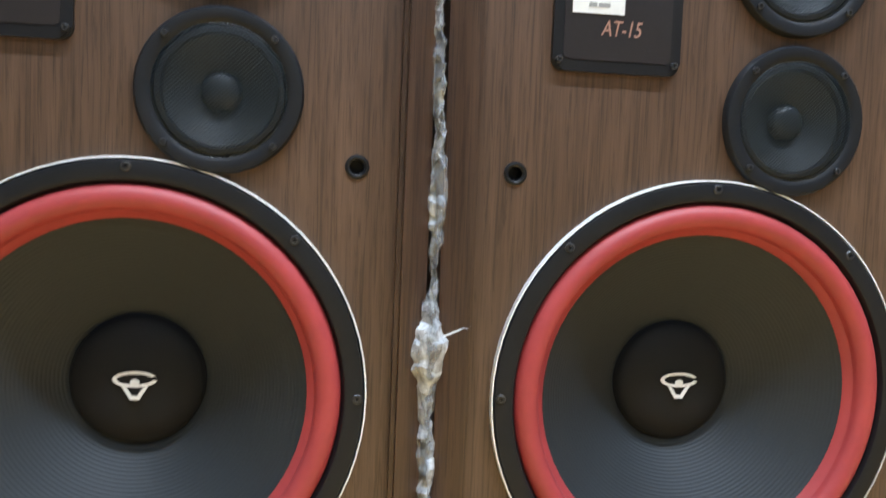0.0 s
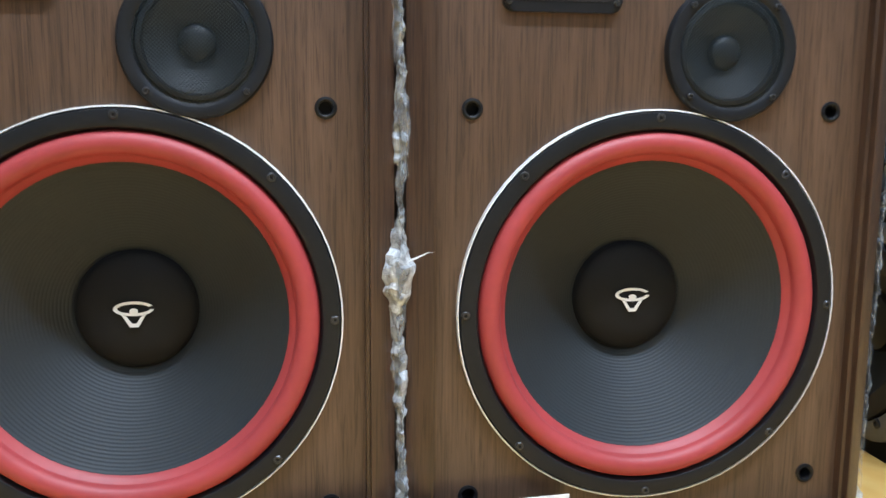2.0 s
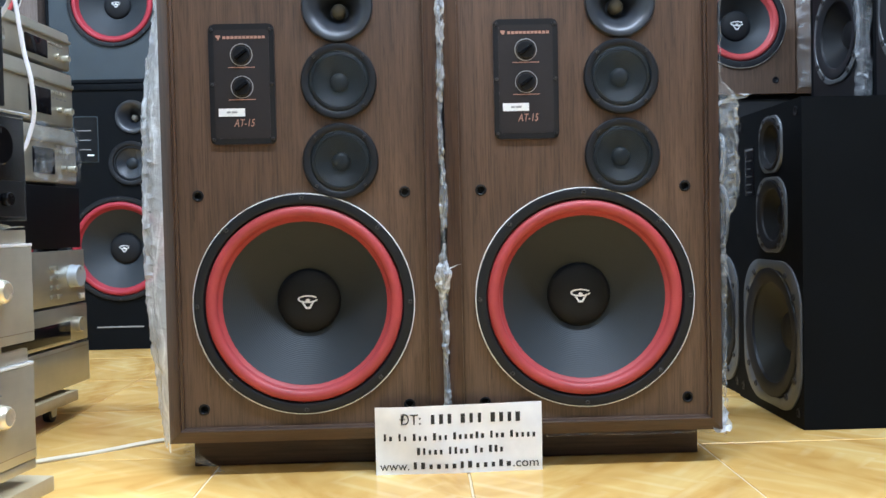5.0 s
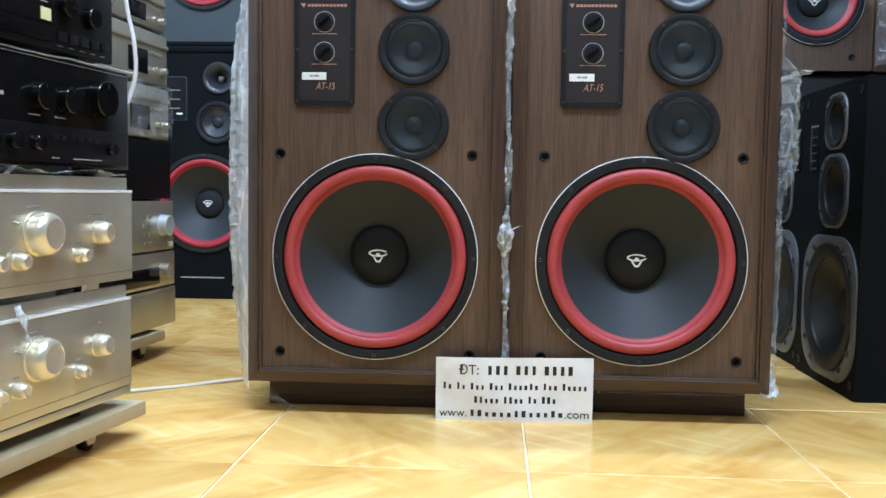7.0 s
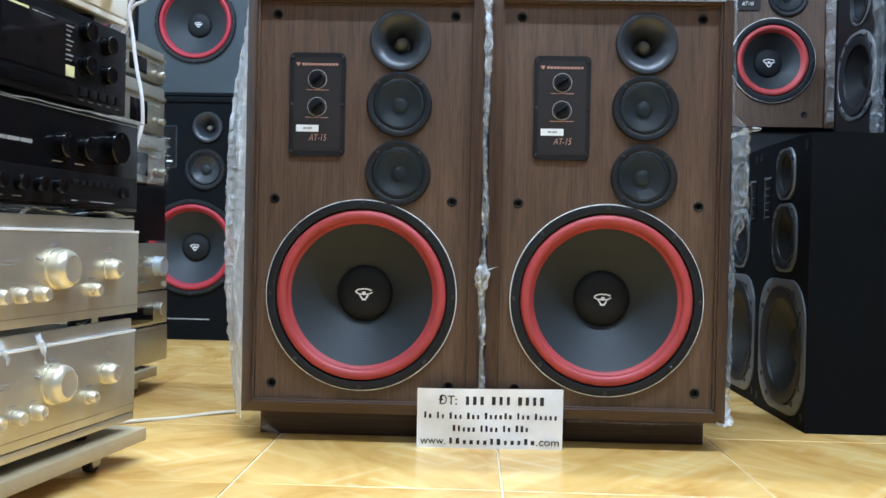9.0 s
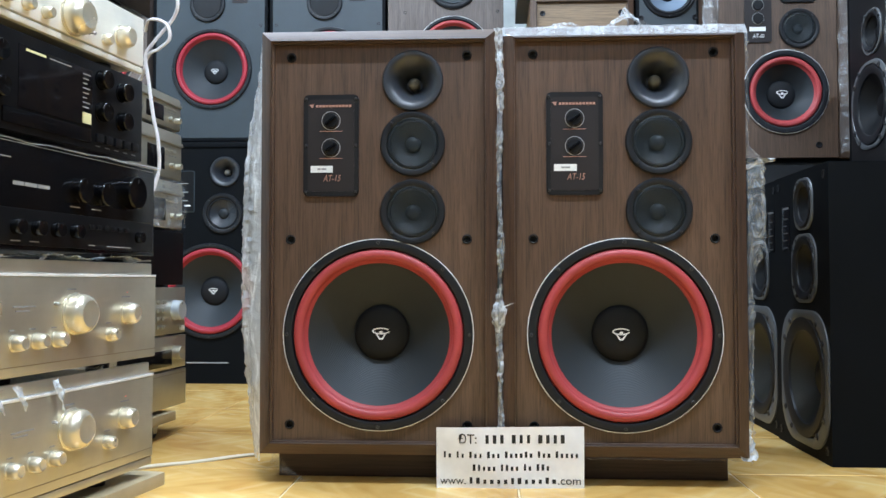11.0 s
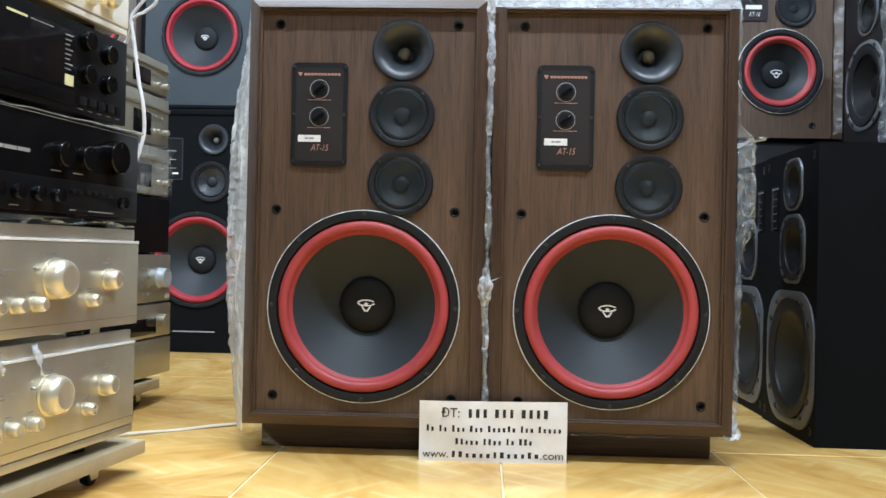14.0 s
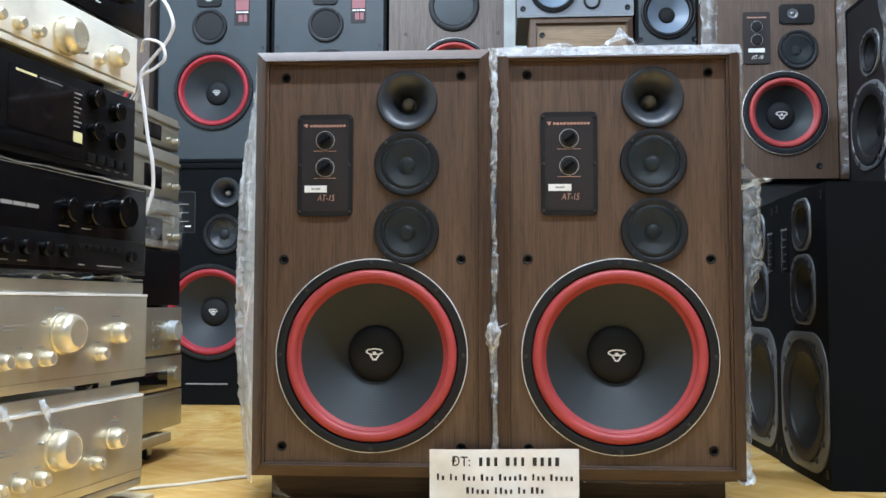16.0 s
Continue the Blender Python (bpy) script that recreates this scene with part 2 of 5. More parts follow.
SILVER_CASE = plain("grey_painted_case", (0.40, 0.40, 0.38), 0.5, 0.2)
WARM_SILVER = plain("warm_silver_face", (0.50, 0.47, 0.38), 0.36, 0.65, vary=0.05, stretch=(0.02, 1, 1), relief=0.1)
DISPLAY = plain("dark_display_glass", (0.008, 0.007, 0.008), 0.10, vary=0.05, relief=0, spec=0.25)
YELLOW_LABEL = plain("pale_yellow_label", (0.80, 0.76, 0.42), 0.5, vary=0.05)
WHITE_CABLE = plain("white_cable_jacket", (0.78, 0.74, 0.74), 0.35, vary=0.04)
# Dark grey for walls out of view, so that black panels mirror less light.
DARK_UNSEEN_WALL = plain("dark_unseen_wall", (0.13, 0.14, 0.145), 0.7, vary=0.06, grain=60)
WALL_PAINT = plain("pale_wall_paint", (0.66, 0.71, 0.70), 0.7, vary=0.04, grain=60)
CEILING_PAINT = plain("white_ceiling_paint", (0.78, 0.78, 0.76), 0.8, vary=0.03, grain=60)
GROUT = plain("pale_grout", (0.70, 0.57, 0.35), 0.7, vary=0.12)
TILE = tile_material()
FILM = film_material("clear_plastic_film", 0.93, 0.34, (0.90, 0.94, 0.97), fold_scale=(0.7, 0.7, 5.0))
FILM_MILKY = film_material("milky_plastic_film", 0.55, 0.45)
FILM_GAP = film_material("creased_plastic_film", 0.72, 0.65, (0.90, 0.94, 0.97))
FILM_TOP = film_material("draped_plastic_film", 0.66, 0.26, (0.70, 0.72, 0.74))
FILM_LOOSE = film_material("loose_clear_film", 0.84, 0.45, (0.90, 0.94, 0.97))
FILM_SIDE = film_material("cloudy_plastic_film", 0.50, 0.55, (0.94, 0.97, 1.0), fold_scale=(0.5, 0.4, 0.8), fold=0.5)
FILM_RIGHT = film_material("wrinkled_plastic_wrap", 0.93, 0.30, (0.86, 0.93, 0.98), fold_scale=(0.4, 0.4, 2.4), fold=0.7)
FILM_DENSE = film_material("bunched_plastic_film", 0.22)


def glow(name, colour, strength):
    m, nt, b = material(name)
    b.inputs["Base Color"].default_value = (*colour, 1)
    b.inputs["Emission Color"].default_value = (*colour, 1)
    b.inputs["Emission Strength"].default_value = strength
    return m


RED_LED = glow("red_indicator_light", (1.0, 0.16, 0.10), 0.7)
TUBE_GLOW = glow("fluorescent_tube", (0.93, 0.98, 1.0), 9.0)


# ---- helpers for shapes ----
def thing(name, m, label, category, group="", kind=""):
    ob = new(name)
    ob.empty_display_size = 0.05
    ob.matrix_world = m
    return tagged(ob, label, category, group, kind)


def part(name, bm, mat, parent=None, label="", kind="", angle=40):
    """Links a bmesh as one mesh object under a thing or a part."""
    me = bpy.data.meshes.new(name)
    bmesh.ops.recalc_face_normals(bm, faces=bm.faces)
    bm.to_mesh(me)
    bm.free()
    me.materials.append(mat)
    me.shade_smooth()
    me.set_sharp_from_angle(angle=radians(angle))
    ob = new(name, me)
    if parent is not None:
        ob.parent = parent
    return tagged(ob, label, kind=kind)


def box(x0, x1, y0, y1, z0, z1, bevel=0.0, segments=2, bm=None):
    bm = bm or bmesh.new()
    r = bmesh.ops.create_cube(bm, size=1)
    for v in r["verts"]:
        v.co = Vector((x0 + (v.co.x + 0.5) * (x1 - x0), y0 + (v.co.y + 0.5) * (y1 - y0), z0 + (v.co.z + 0.5) * (z1 - z0)))
    if bevel:
        edges = list({e for v in r["verts"] for e in v.link_edges})
        bmesh.ops.bevel(bm, geom=edges, offset=bevel, segments=segments, affect="EDGES", profile=0.6)
    return bm


def lathe(profile, cx=0.0, cz=0.0, seg=56, bm=None, y0=0.0):
    """Turns (radius, depth) pairs round the line that runs along y through cx, cz."""
    bm = bm or bmesh.new()
    rings = []
    for r, y in profile:
        if r < 1e-6:
            rings.append([bm.verts.new((cx, y0 + y, cz))])
        else:
            rings.append([bm.verts.new((cx + r * math.cos(2 * math.pi * i / seg), y0 + y, cz + r * math.sin(2 * math.pi * i / seg))) for i in range(seg)])
    for a, b in zip(rings, rings[1:]):
        for i in range(seg):
            j = (i + 1) % seg
            if len(a) == 1 and len(b) > 1:
                bm.faces.new((a[0], b[i], b[j]))
            elif len(b) == 1 and len(a) > 1:
                bm.faces.new((a[i], b[0], a[j]))
            elif len(a) > 1:
                bm.faces.new((a[i], b[i], b[j], a[j]))
    return bm


def slab(outline, y0, y1, bm=None, bevel=0.0):
    """A flat piece with the outline of (x, z) points, from y0 at the front to y1."""
    bm = bm or bmesh.new()
    front = [bm.verts.new((x, y0, z)) for x, z in outline]
    back = [bm.verts.new((x, y1, z)) for x, z in outline]
    f = bm.faces.new(front)
    bm.faces.new(back[::-1])
    n = len(outline)
    for i in range(n):
        bm.faces.new((front[i], back[i], back[(i + 1) % n], front[(i + 1) % n]))
    if bevel:
        bmesh.ops.bevel(bm, geom=list(f.edges), offset=bevel, segments=2, affect="EDGES")
    return bm


def round_rect(cx, cz, w, h, r, n=5):
    pts = []
    for sx, sz, a0 in ((1, 1, 0), (-1, 1, 90), (-1, -1, 180), (1, -1, 270)):
        for i in range(n + 1):
            a = radians(a0 + 90 * i / n)
            pts.append((cx + sx * (w / 2 - r) + r * math.cos(a), cz + sz * (h / 2 - r) + r * math.sin(a)))
    return pts


def sweep(points, radius, sides=8, squash=1.0):
    """A tube along points, drawn smooth."""
    bm = bmesh.new()
    pts = [Vector(p) for p in points]
    fine = []
    for i in range(len(pts) - 1):
        p0, p1, p2, p3 = pts[max(i - 1, 0)], pts[i], pts[i + 1], pts[min(i + 2, len(pts) - 1)]
        for k in range(8):
            t = k / 8
            fine.append(0.5 * (2 * p1 + (p2 - p0) * t + (2 * p0 - 5 * p1 + 4 * p2 - p3) * t * t + (3 * p1 - p0 - 3 * p2 + p3) * t ** 3))
    fine.append(pts[-1])
    rings = []
    for i, p in enumerate(fine):
        d = (fine[min(i + 1, len(fine) - 1)] - fine[max(i - 1, 0)]).normalized()
        side = d.cross(Vector((0.3, -0.9, 0.31))).normalized()
        up = side.cross(d)
        rings.append([bm.verts.new(p + radius * (math.cos(a) * side + squash * math.sin(a) * up)) for a in (2 * math.pi * k / sides for k in range(sides))])
    for a, b in zip(rings, rings[1:]):
        for i in range(sides):
            bm.faces.new((a[i], a[(i + 1) % sides], b[(i + 1) % sides], b[i]))
    bm.faces.new(rings[0][::-1])
    bm.faces.new(rings[-1])
    return bm


def sheet(fn, nu, nv, bm=None):
    """A thin surface from fn(u, v), u and v from 0 to 1."""
    bm = bm or bmesh.new()
    g = [[bm.verts.new(fn(i / nu, j / nv)) for j in range(nv + 1)] for i in range(nu + 1)]
    for i in range(nu):
        for j in range(nv):
            bm.faces.new((g[i][j], g[i + 1][j], g[i + 1][j + 1], g[i][j + 1]))
    return bm


def crumple(p, size, amount, seed=0.0):
    q = Vector(p) / size + Vector((seed, seed * 1.7, seed * 0.3))
    return noise.noise_vector(q) * amount + noise.noise_vector(q * 2.7) * amount * 0.5


def lettering(name, text, height, mat, parent, x, y, z, align="CENTER", slant=0.0, width=None):
    """Words in the built-in font on a face that looks along -y."""
    cu = bpy.data.curves.new(name, "FONT")
    cu.body, cu.size, cu.extrude, cu.align_x, cu.align_y, cu.shear = text, height, 0.0002, align, "CENTER", slant
    tmp = new(name, cu)
    me = bpy.data.meshes.new_from_object(tmp.evaluated_get(bpy.context.evaluated_depsgraph_get()))
    bpy.data.objects.remove(tmp)
    if width and me.vertices:
        xs = [v.co.x for v in me.vertices]
        k = width / (max(xs) - min(xs))
        for v in me.vertices:
            v.co.x *= k
    me.transform(pose(x, y, z, 90))
    me.materials.clear()
    me.materials.append(mat)
    ob = new(name, me)
    ob.parent = parent
    return ob


def printed(spans, z, h, y, mat, parent):
    """Plain printed bars, one for each span."""
    for a, b in spans:
        part("printed_bar", box(a, b, y - 0.0003, y + 0.0003, z - h / 2, z + h / 2), mat, parent)


def words(x0, x1, lengths, gap):
    total = sum(lengths) + gap * (len(lengths) - 1)
    k, x, out = (x1 - x0) / total, x0, []
    for n in lengths:
        out.append((x, x + n * k))
        x += (n + gap) * k
    return out


# ---- loudspeaker parts ----
def emblem(parent, cx, cz, y, w):
    """A funnel-like mark: a flat oval band, open at one end, with a dot in it and a hollow V under it."""
    bm = bmesh.new()
    n = 44
    ring = []
    for i in range(n + 1):
        a = radians(22 + 330 * i / n)
        ring.append([bm.verts.new((cx + k * w / 2 * math.cos(a), y, cz + w * 0.12 + k2 * w * 0.19 * math.sin(a))) for k, k2 in ((1, 1), (0.80, 0.62))])
    for p, q in zip(ring, ring[1:]):
        bm.faces.new((p[0], p[1], q[1], q[0]))
    for sx in (-1, 1):
        bm.faces.new([bm.verts.new((cx + sx * px * w, y - 0.0002, cz + pz * w)) for px, pz in ((0.30, -0.035), (0.185, -0.07), (0.055, -0.265), (0.0, -0.265), (0.0, -0.36), (0.105, -0.36))])
    bm.faces.new([bm.verts.new((cx + 0.11 * w * math.cos(a), y - 0.0003, cz + 0.055 * w + 0.075 * w * math.sin(a))) for a in (2 * math.pi * k / 14 for k in range(14))])
    ext = bmesh.ops.extrude_face_region(bm, geom=list(bm.faces))
    bmesh.ops.translate(bm, verts=[v for v in ext["geom"] if isinstance(v, bmesh.types.BMVert)], vec=(0, -0.0006, 0))
    return part("emblem", bm, WHITE_INK, parent, "white funnel-shaped mark")


def screw_mesh(r):
    bm = lathe([(r, 0.0), (r, -0.0022), (r * 0.8, -0.003), (r * 0.45, -0.003), (r * 0.4, -0.0012), (0, -0.0012)], seg=12)
    me = bpy.data.meshes.new("screw")
    bmesh.ops.recalc_face_normals(bm, faces=bm.faces)
    bm.to_mesh(me)
    bm.free()
    me.materials.append(SCREW)
    return me


SCREWS = {r: screw_mesh(r) for r in (0.0042, 0.003, 0.0055, 0.0075)}


def screws(parent, cx, cz, r, n, start, y, size=0.0042, squash=1.0):
    for i in range(n):
        a = radians(start + 360 * i / n)
        ob = new("screw", SCREWS[size])
        ob.parent = parent
        ob.location = (cx + r * math.cos(a), y, cz + squash * r * math.sin(a))


def woofer(parent, cx, cz, R, trim=True, ribs=True, cone_mat=None, ring_mat=None, mark=True, seg=72, screws_n=8, outer=0.1700, inner=0.1435, cap_r=0.0560):
    """A large driver with a rolled surround, in a round frame of radius R on a baffle at y = 0."""
    k = R / 0.191
    frame_ob = part("woofer", lathe([(0.1892 * k, 0.004), (0.1892 * k, -0.0050), (0.1876 * k, -0.0082), ((outer + 0.0060) * k, -0.0098), ((outer + 0.0030) * k, -0.0088), ((outer + 0.0010) * k, -0.0050), ((outer - 0.0005) * k, 0.004)], cx, cz, seg), BLACK_RUBBER, parent, "round black driver frame")
    if trim:
        part("trim_ring", lathe([(0.1910 * k, 0.003), (0.1911 * k, -0.0046), (0.1908 * k, -0.0068), (0.1896 * k, -0.0070), (0.1893 * k, 0.003)], cx, cz, seg), TRIM_WHITE, frame_ob, "thin silver trim ring")
    # half roll on the outer part, then a flat flange glued to the cone's edge
    span = outer - inner
    half = span * 0.40
    mid = outer - half
    roll = [((outer + 0.0012) * k, 0.0002)]
    for i in range(15):
        a = math.pi * i / 14
        roll.append(((mid + half * math.cos(a)) * k, -0.0012 - 0.0108 * k * math.sin(a)))
    roll += [((mid - half - 0.0006) * k, -0.0002 * k), ((inner + 0.0020) * k, 0.0022 * k), (inner * k, 0.0046 * k), ((inner - 0.0010) * k, 0.0064 * k)]
    part("surround", lathe(roll, cx, cz, seg), ring_mat or RED_FOAM, frame_ob, "red rolled rubber surround" if ring_mat in (None, RED_BACK_ROW) else "")
    cone = []
    n = 124 if ribs else 14
    for i in range(n + 1):
        t = i / n
        r = inner + 0.0004 - t * (inner - cap_r + 0.0035)
        y = 0.0058 + 0.0612 * (t ** 0.95)
        if ribs and 0.0 < t < 0.93:
            y += 0.00020 * math.sin(i * math.pi / 2 + 0.4)
        cone.append((r * k, y * k))
    part("cone", lathe(cone, cx, cz, seg), cone_mat or CONE, frame_ob, "", angle=80)
    cap = [(cap_r * k * math.sin(radians(90 - 8 * i)) if i < 11 else 0.0, (0.062 - 0.017 * math.sin(radians(8 * i)) / math.sin(radians(88))) * k) for i in range(12)]
    cap = [((cap_r + 0.0022) * k, 0.0655 * k), ((cap_r + 0.0008) * k, 0.0640 * k)] + cap
    part("dust_cap", lathe(cap, cx, cz, 48), DUST_CAP, frame_ob, "domed black dust cap")
    if mark:
        emblem(frame_ob, cx, cz, 0.0438 * k, 0.0365 * k if cap_r < 0.06 else 0.055 * k)
    if screws_n:
        screws(frame_ob, cx, cz, 0.1830 * k, screws_n, 90, -0.0074, 0.0042 if k > 0.8 else 0.003)
    return frame_ob


def midrange(parent, cx, cz, R, cone_mat=None):
    """A small cone driver with a fabric ring, in a thick round rubbery frame."""
    k = R / 0.065
    f = part("midrange", lathe([(0.0650 * k, 0.002), (0.0650 * k, -0.006), (0.0632 * k, -0.0085), (0.0555 * k, -0.0095), (0.0520 * k, -0.0075), (0.0500 * k, 0.0)], cx, cz, 48), BLACK_RUBBER, parent, "round black midrange driver")
    part("surround", lathe([(0.0505 * k, -0.003), (0.0490 * k, -0.0052), (0.0455 * k, -0.0052), (0.0435 * k, -0.001)], cx, cz, 48), BLACK_RUBBER, f)
    part("cone", lathe([(0.0440 * k, -0.001), (0.036 * k, 0.003), (0.026 * k, 0.008), (0.015 * k, 0.012)], cx, cz, 48), cone_mat or CONE_MID, f)
    part("dust_cap", lathe([(0.0165 * k, 0.012), (0.0160 * k, 0.008), (0.0125 * k, 0.0045), (0.007 * k, 0.0027), (0, 0.0022)], cx, cz, 28), CONE_MID, f)
    if cone_mat is None:
        part("mesh_grille", lathe([(0.0525 * k, -0.0078), (0.0515 * k, -0.0086), (0.040 * k, -0.0092), (0.020 * k, -0.0096), (0, -0.0097)], cx, cz, 48), GRILLE_MESH, f, "fine dark metal mesh")
    screws(f, cx, cz, 0.0585 * k, 4, 45, -0.0085, 0.003)
    return f


def horn(parent, cx, cz, R):
    k = R / 0.061
    f = part("tweeter", lathe([(0.0610 * k, 0.002), (0.0610 * k, -0.005), (0.0590 * k, -0.0075), (0.0530 * k, -0.0082), (0.045 * k, -0.004), (0.034 * k, 0.008), (0.025 * k, 0.022), (0.019 * k, 0.036), (0.016 * k, 0.045), (0, 0.046)], cx, cz, 48), HORN_BLACK, parent, "flared black horn tweeter")
    part("phase_plug", lathe([(0.012 * k, 0.045), (0.0125 * k, 0.030), (0.0095 * k, 0.023), (0.005 * k, 0.0205), (0, 0.020)], cx, cz, 24), plug_mat, f, "khaki phase plug")
    return f


def mesh_material():
    """Fine painted wire mesh with round holes through which the cone shows."""
    m, nt, b = material("dark_wire_mesh")
    b.inputs["Base Color"].default_value = (0.0120, 0.0205, 0.0250, 1)
    b.inputs["Roughness"].default_value = 0.5
    tc = nt.nodes.new("ShaderNodeTexCoord")
    mp = nt.nodes.new("ShaderNodeMapping")
    mp.inputs["Scale"].default_value = (1, 0, 1)
    mp.inputs["Rotation"].default_value = (0, radians(45), 0)
    v = nt.nodes.new("ShaderNodeTexVoronoi")
    v.inputs["Scale"].default_value = 430
    v.inputs["Randomness"].default_value = 0.0
    hole = nt.nodes.new("ShaderNodeMath")
    hole.operation = "GREATER_THAN"
    hole.inputs[1].default_value = 0.47
    mx = nt.nodes.new("ShaderNodeMixShader")
    see = nt.nodes.new("ShaderNodeBsdfTransparent")
    nt.links.new(tc.outputs["Object"], mp.inputs["Vector"])
    nt.links.new(mp.outputs["Vector"], v.inputs["Vector"])
    nt.links.new(v.outputs["Distance"], hole.inputs[0])
    nt.links.new(hole.outputs[0], mx.inputs["Fac"])
    nt.links.new(see.outputs[0], mx.inputs[1])
    nt.links.new(b.outputs[0], mx.inputs[2])
    nt.links.new(mx.outputs[0], nt.nodes["Material Output"].inputs["Surface"])
    return m


GRILLE_MESH = mesh_material()
plug_mat = plain("khaki_phase_plug", (0.125, 0.118, 0.098), 0.55, spec=0.3)


def socket(parent, x, z, deep=False):
    """A grille socket: a rim round a hole, or a shut one on a baffle without holes."""
    end = [(0.0058, 0.012), (0, 0.012)] if deep else [(0.0056, -0.0006), (0, -0.0005)]
    return part("grille_socket", lathe([(0.0098, 0.001), (0.0100, -0.0012), (0.0078, -0.0018), (0.0062, -0.001)] + end, x, z, 20), BLACK_PLASTIC, parent, "round black grille socket")


def baffle_mesh(x0, x1, z0, z1, holes, thick=0.018):
    """A board at y = 0 with round openings cut through it."""
    bm = bmesh.new()
    edges = []

    def loop(pts):
        vs = [bm.verts.new((x, 0, z)) for x, z in pts]
        edges.extend(bm.edges.new((vs[i], vs[(i + 1) % len(vs)])) for i in range(len(vs)))

    loop([(x0, z0), (x1, z0), (x1, z1), (x0, z1)])
    for cx, cz, r in holes:
        loop([(cx + r * math.cos(2 * math.pi * i / 40), cz + r * math.sin(2 * math.pi * i / 40)) for i in range(40)])
    bmesh.ops.triangle_fill(bm, use_beauty=True, use_dissolve=False, edges=edges)
    ext = bmesh.ops.extrude_face_region(bm, geom=list(bm.faces), use_keep_orig=True)
    bmesh.ops.translate(bm, verts=[v for v in ext["geom"] if isinstance(v, bmesh.types.BMVert)], vec=(0, thick, 0))
    return bm


def cabinet_shell(x0, x1, y0, y1, z0, z1, t):
    """The sides, top, bottom and back of a box that is open at the front, in one piece."""
    bm = bmesh.new()
    loops = []
    for inset, y in ((0, y1), (0, y0), (t, y0), (t, y1 - t)):
        loops.append([bm.verts.new((x, y, z)) for x, z in ((x0 + inset, z0 + inset), (x1 - inset, z0 + inset), (x1 - inset, z1 - inset), (x0 + inset, z1 - inset))])
    for a, b in zip(loops, loops[1:]):
        for i in range(4):
            bm.faces.new((a[i], a[(i + 1) % 4], b[(i + 1) % 4], b[i]))
    bm.faces.new(loops[0])
    bm.faces.new(loops[3])
    long_edges = [e for e in bm.edges if {round(v.co.y, 5) for v in e.verts} == {round(y0, 5), round(y1, 5)}]
    bmesh.ops.bevel(bm, geom=long_edges, offset=0.002, segments=2, affect="EDGES")
    return bm


def moulding(side, x0, x1, z0, z1, w, y_out, y_in):
    """One mitred, sloping length of a front frame with a stepped inner lip."""
    c = {"top": ((x0, z1), (x1, z1)), "bottom": ((x1, z0), (x0, z0)), "left": ((x0, z0), (x0, z1)), "right": ((x1, z1), (x1, z0))}[side]
    inward = {"top": (0, -1), "bottom": (0, 1), "left": (1, 0), "right": (-1, 0)}[side]
    profile = [(0.0, 0.012), (0.0, y_out), (0.0015, y_out - 0.0012), (w * 0.80, y_in), (w * 0.86, y_in), (w * 0.88, y_in + 0.008), (w, y_in + 0.009), (w, 0.012)]
    bm = bmesh.new()
    ends = []
    for k, (px, pz) in enumerate(c):
        ox, oz = c[1 - k]
        d = Vector((ox - px, oz - pz)).normalized()
        ends.append([bm.verts.new((px + inward[0] * s + d.x * s, y, pz + inward[1] * s + d.y * s)) for s, y in profile])
    n = len(profile)
    for i in range(n):
        bm.faces.new((ends[0][i], ends[0][(i + 1) % n], ends[1][(i + 1) % n], ends[1][i]))
    bm.faces.new(ends[0])
    bm.faces.new(ends[1][::-1])
    return bm


# ---- the room ----
RX0, RX1, RY0, RY1, RZ = -2.05, 2.35, -3.9, 2.35, 2.85


def setting(name, bm, mat, label="", category=""):
    ob = part(name, bm, mat, None, label, "structure")
    if category:
        ob["category"] = category
    return ob


floor = setting("floor", box(RX0 - 0.1, RX1 + 0.1, RY0 - 0.1, RY1 + 0.1, -0.10, -0.0025), GROUT, "honey-yellow glazed floor tiles with pale joints", "floor")
setting("ceiling", box(RX0, RX1, RY0, RY1, RZ, RZ + 0.1), CEILING_PAINT, "plain white painted ceiling", "ceiling")
setting("wall_north", box(RX0 - 0.1, RX1 + 0.1, RY1, RY1 + 0.1, -0.0025, RZ + 0.1), WALL_PAINT, "plain painted wall out of view, closing the room behind the loudspeakers", "wall")
# South and east walls are unseen and kept dark to dim reflections.
setting("wall_south", box(RX0 - 0.1, RX1 + 0.1, RY0 - 0.1, RY0, -0.0025, RZ + 0.1), DARK_UNSEEN_WALL, "plain painted wall out of view, closing the room", "wall")
setting("wall_west", box(RX0 - 0.1, RX0, RY0, RY1, -0.0025, RZ + 0.1), WALL_PAINT, "plain painted wall out of view, closing the room", "wall")
setting("wall_east", box(RX1, RX1 + 0.1, RY0, RY1, -0.0025, RZ + 0.1), DARK_UNSEEN_WALL, "plain painted wall out of view, closing the room", "wall")

# Assumed fixtures for the lamps above; the last one goes with the added fill.
for x, y in ((-0.18, -0.86), (1.14, -0.86), (-1.00, 0.38), (0.15, -2.9)):
    lamp = thing("ceiling_lamp", pose(x, y, 2.85), "white fluorescent batten assumed on the ceiling, out of view", "lamp", "ceiling battens")
    part("housing", box(-0.63, 0.63, -0.035, 0.035, -0.05, 0.0, 0.006), WALL_PAINT, lamp)
    bm = bmesh.new()
    bmesh.ops.create_cone(bm, cap_ends=True, segments=16, radius1=0.014, radius2=0.014, depth=1.2, matrix=pose(0, 0, -0.068, 0, 90, 0))
    part("tube", bm, TUBE_GLOW, lamp, "glowing white tube")


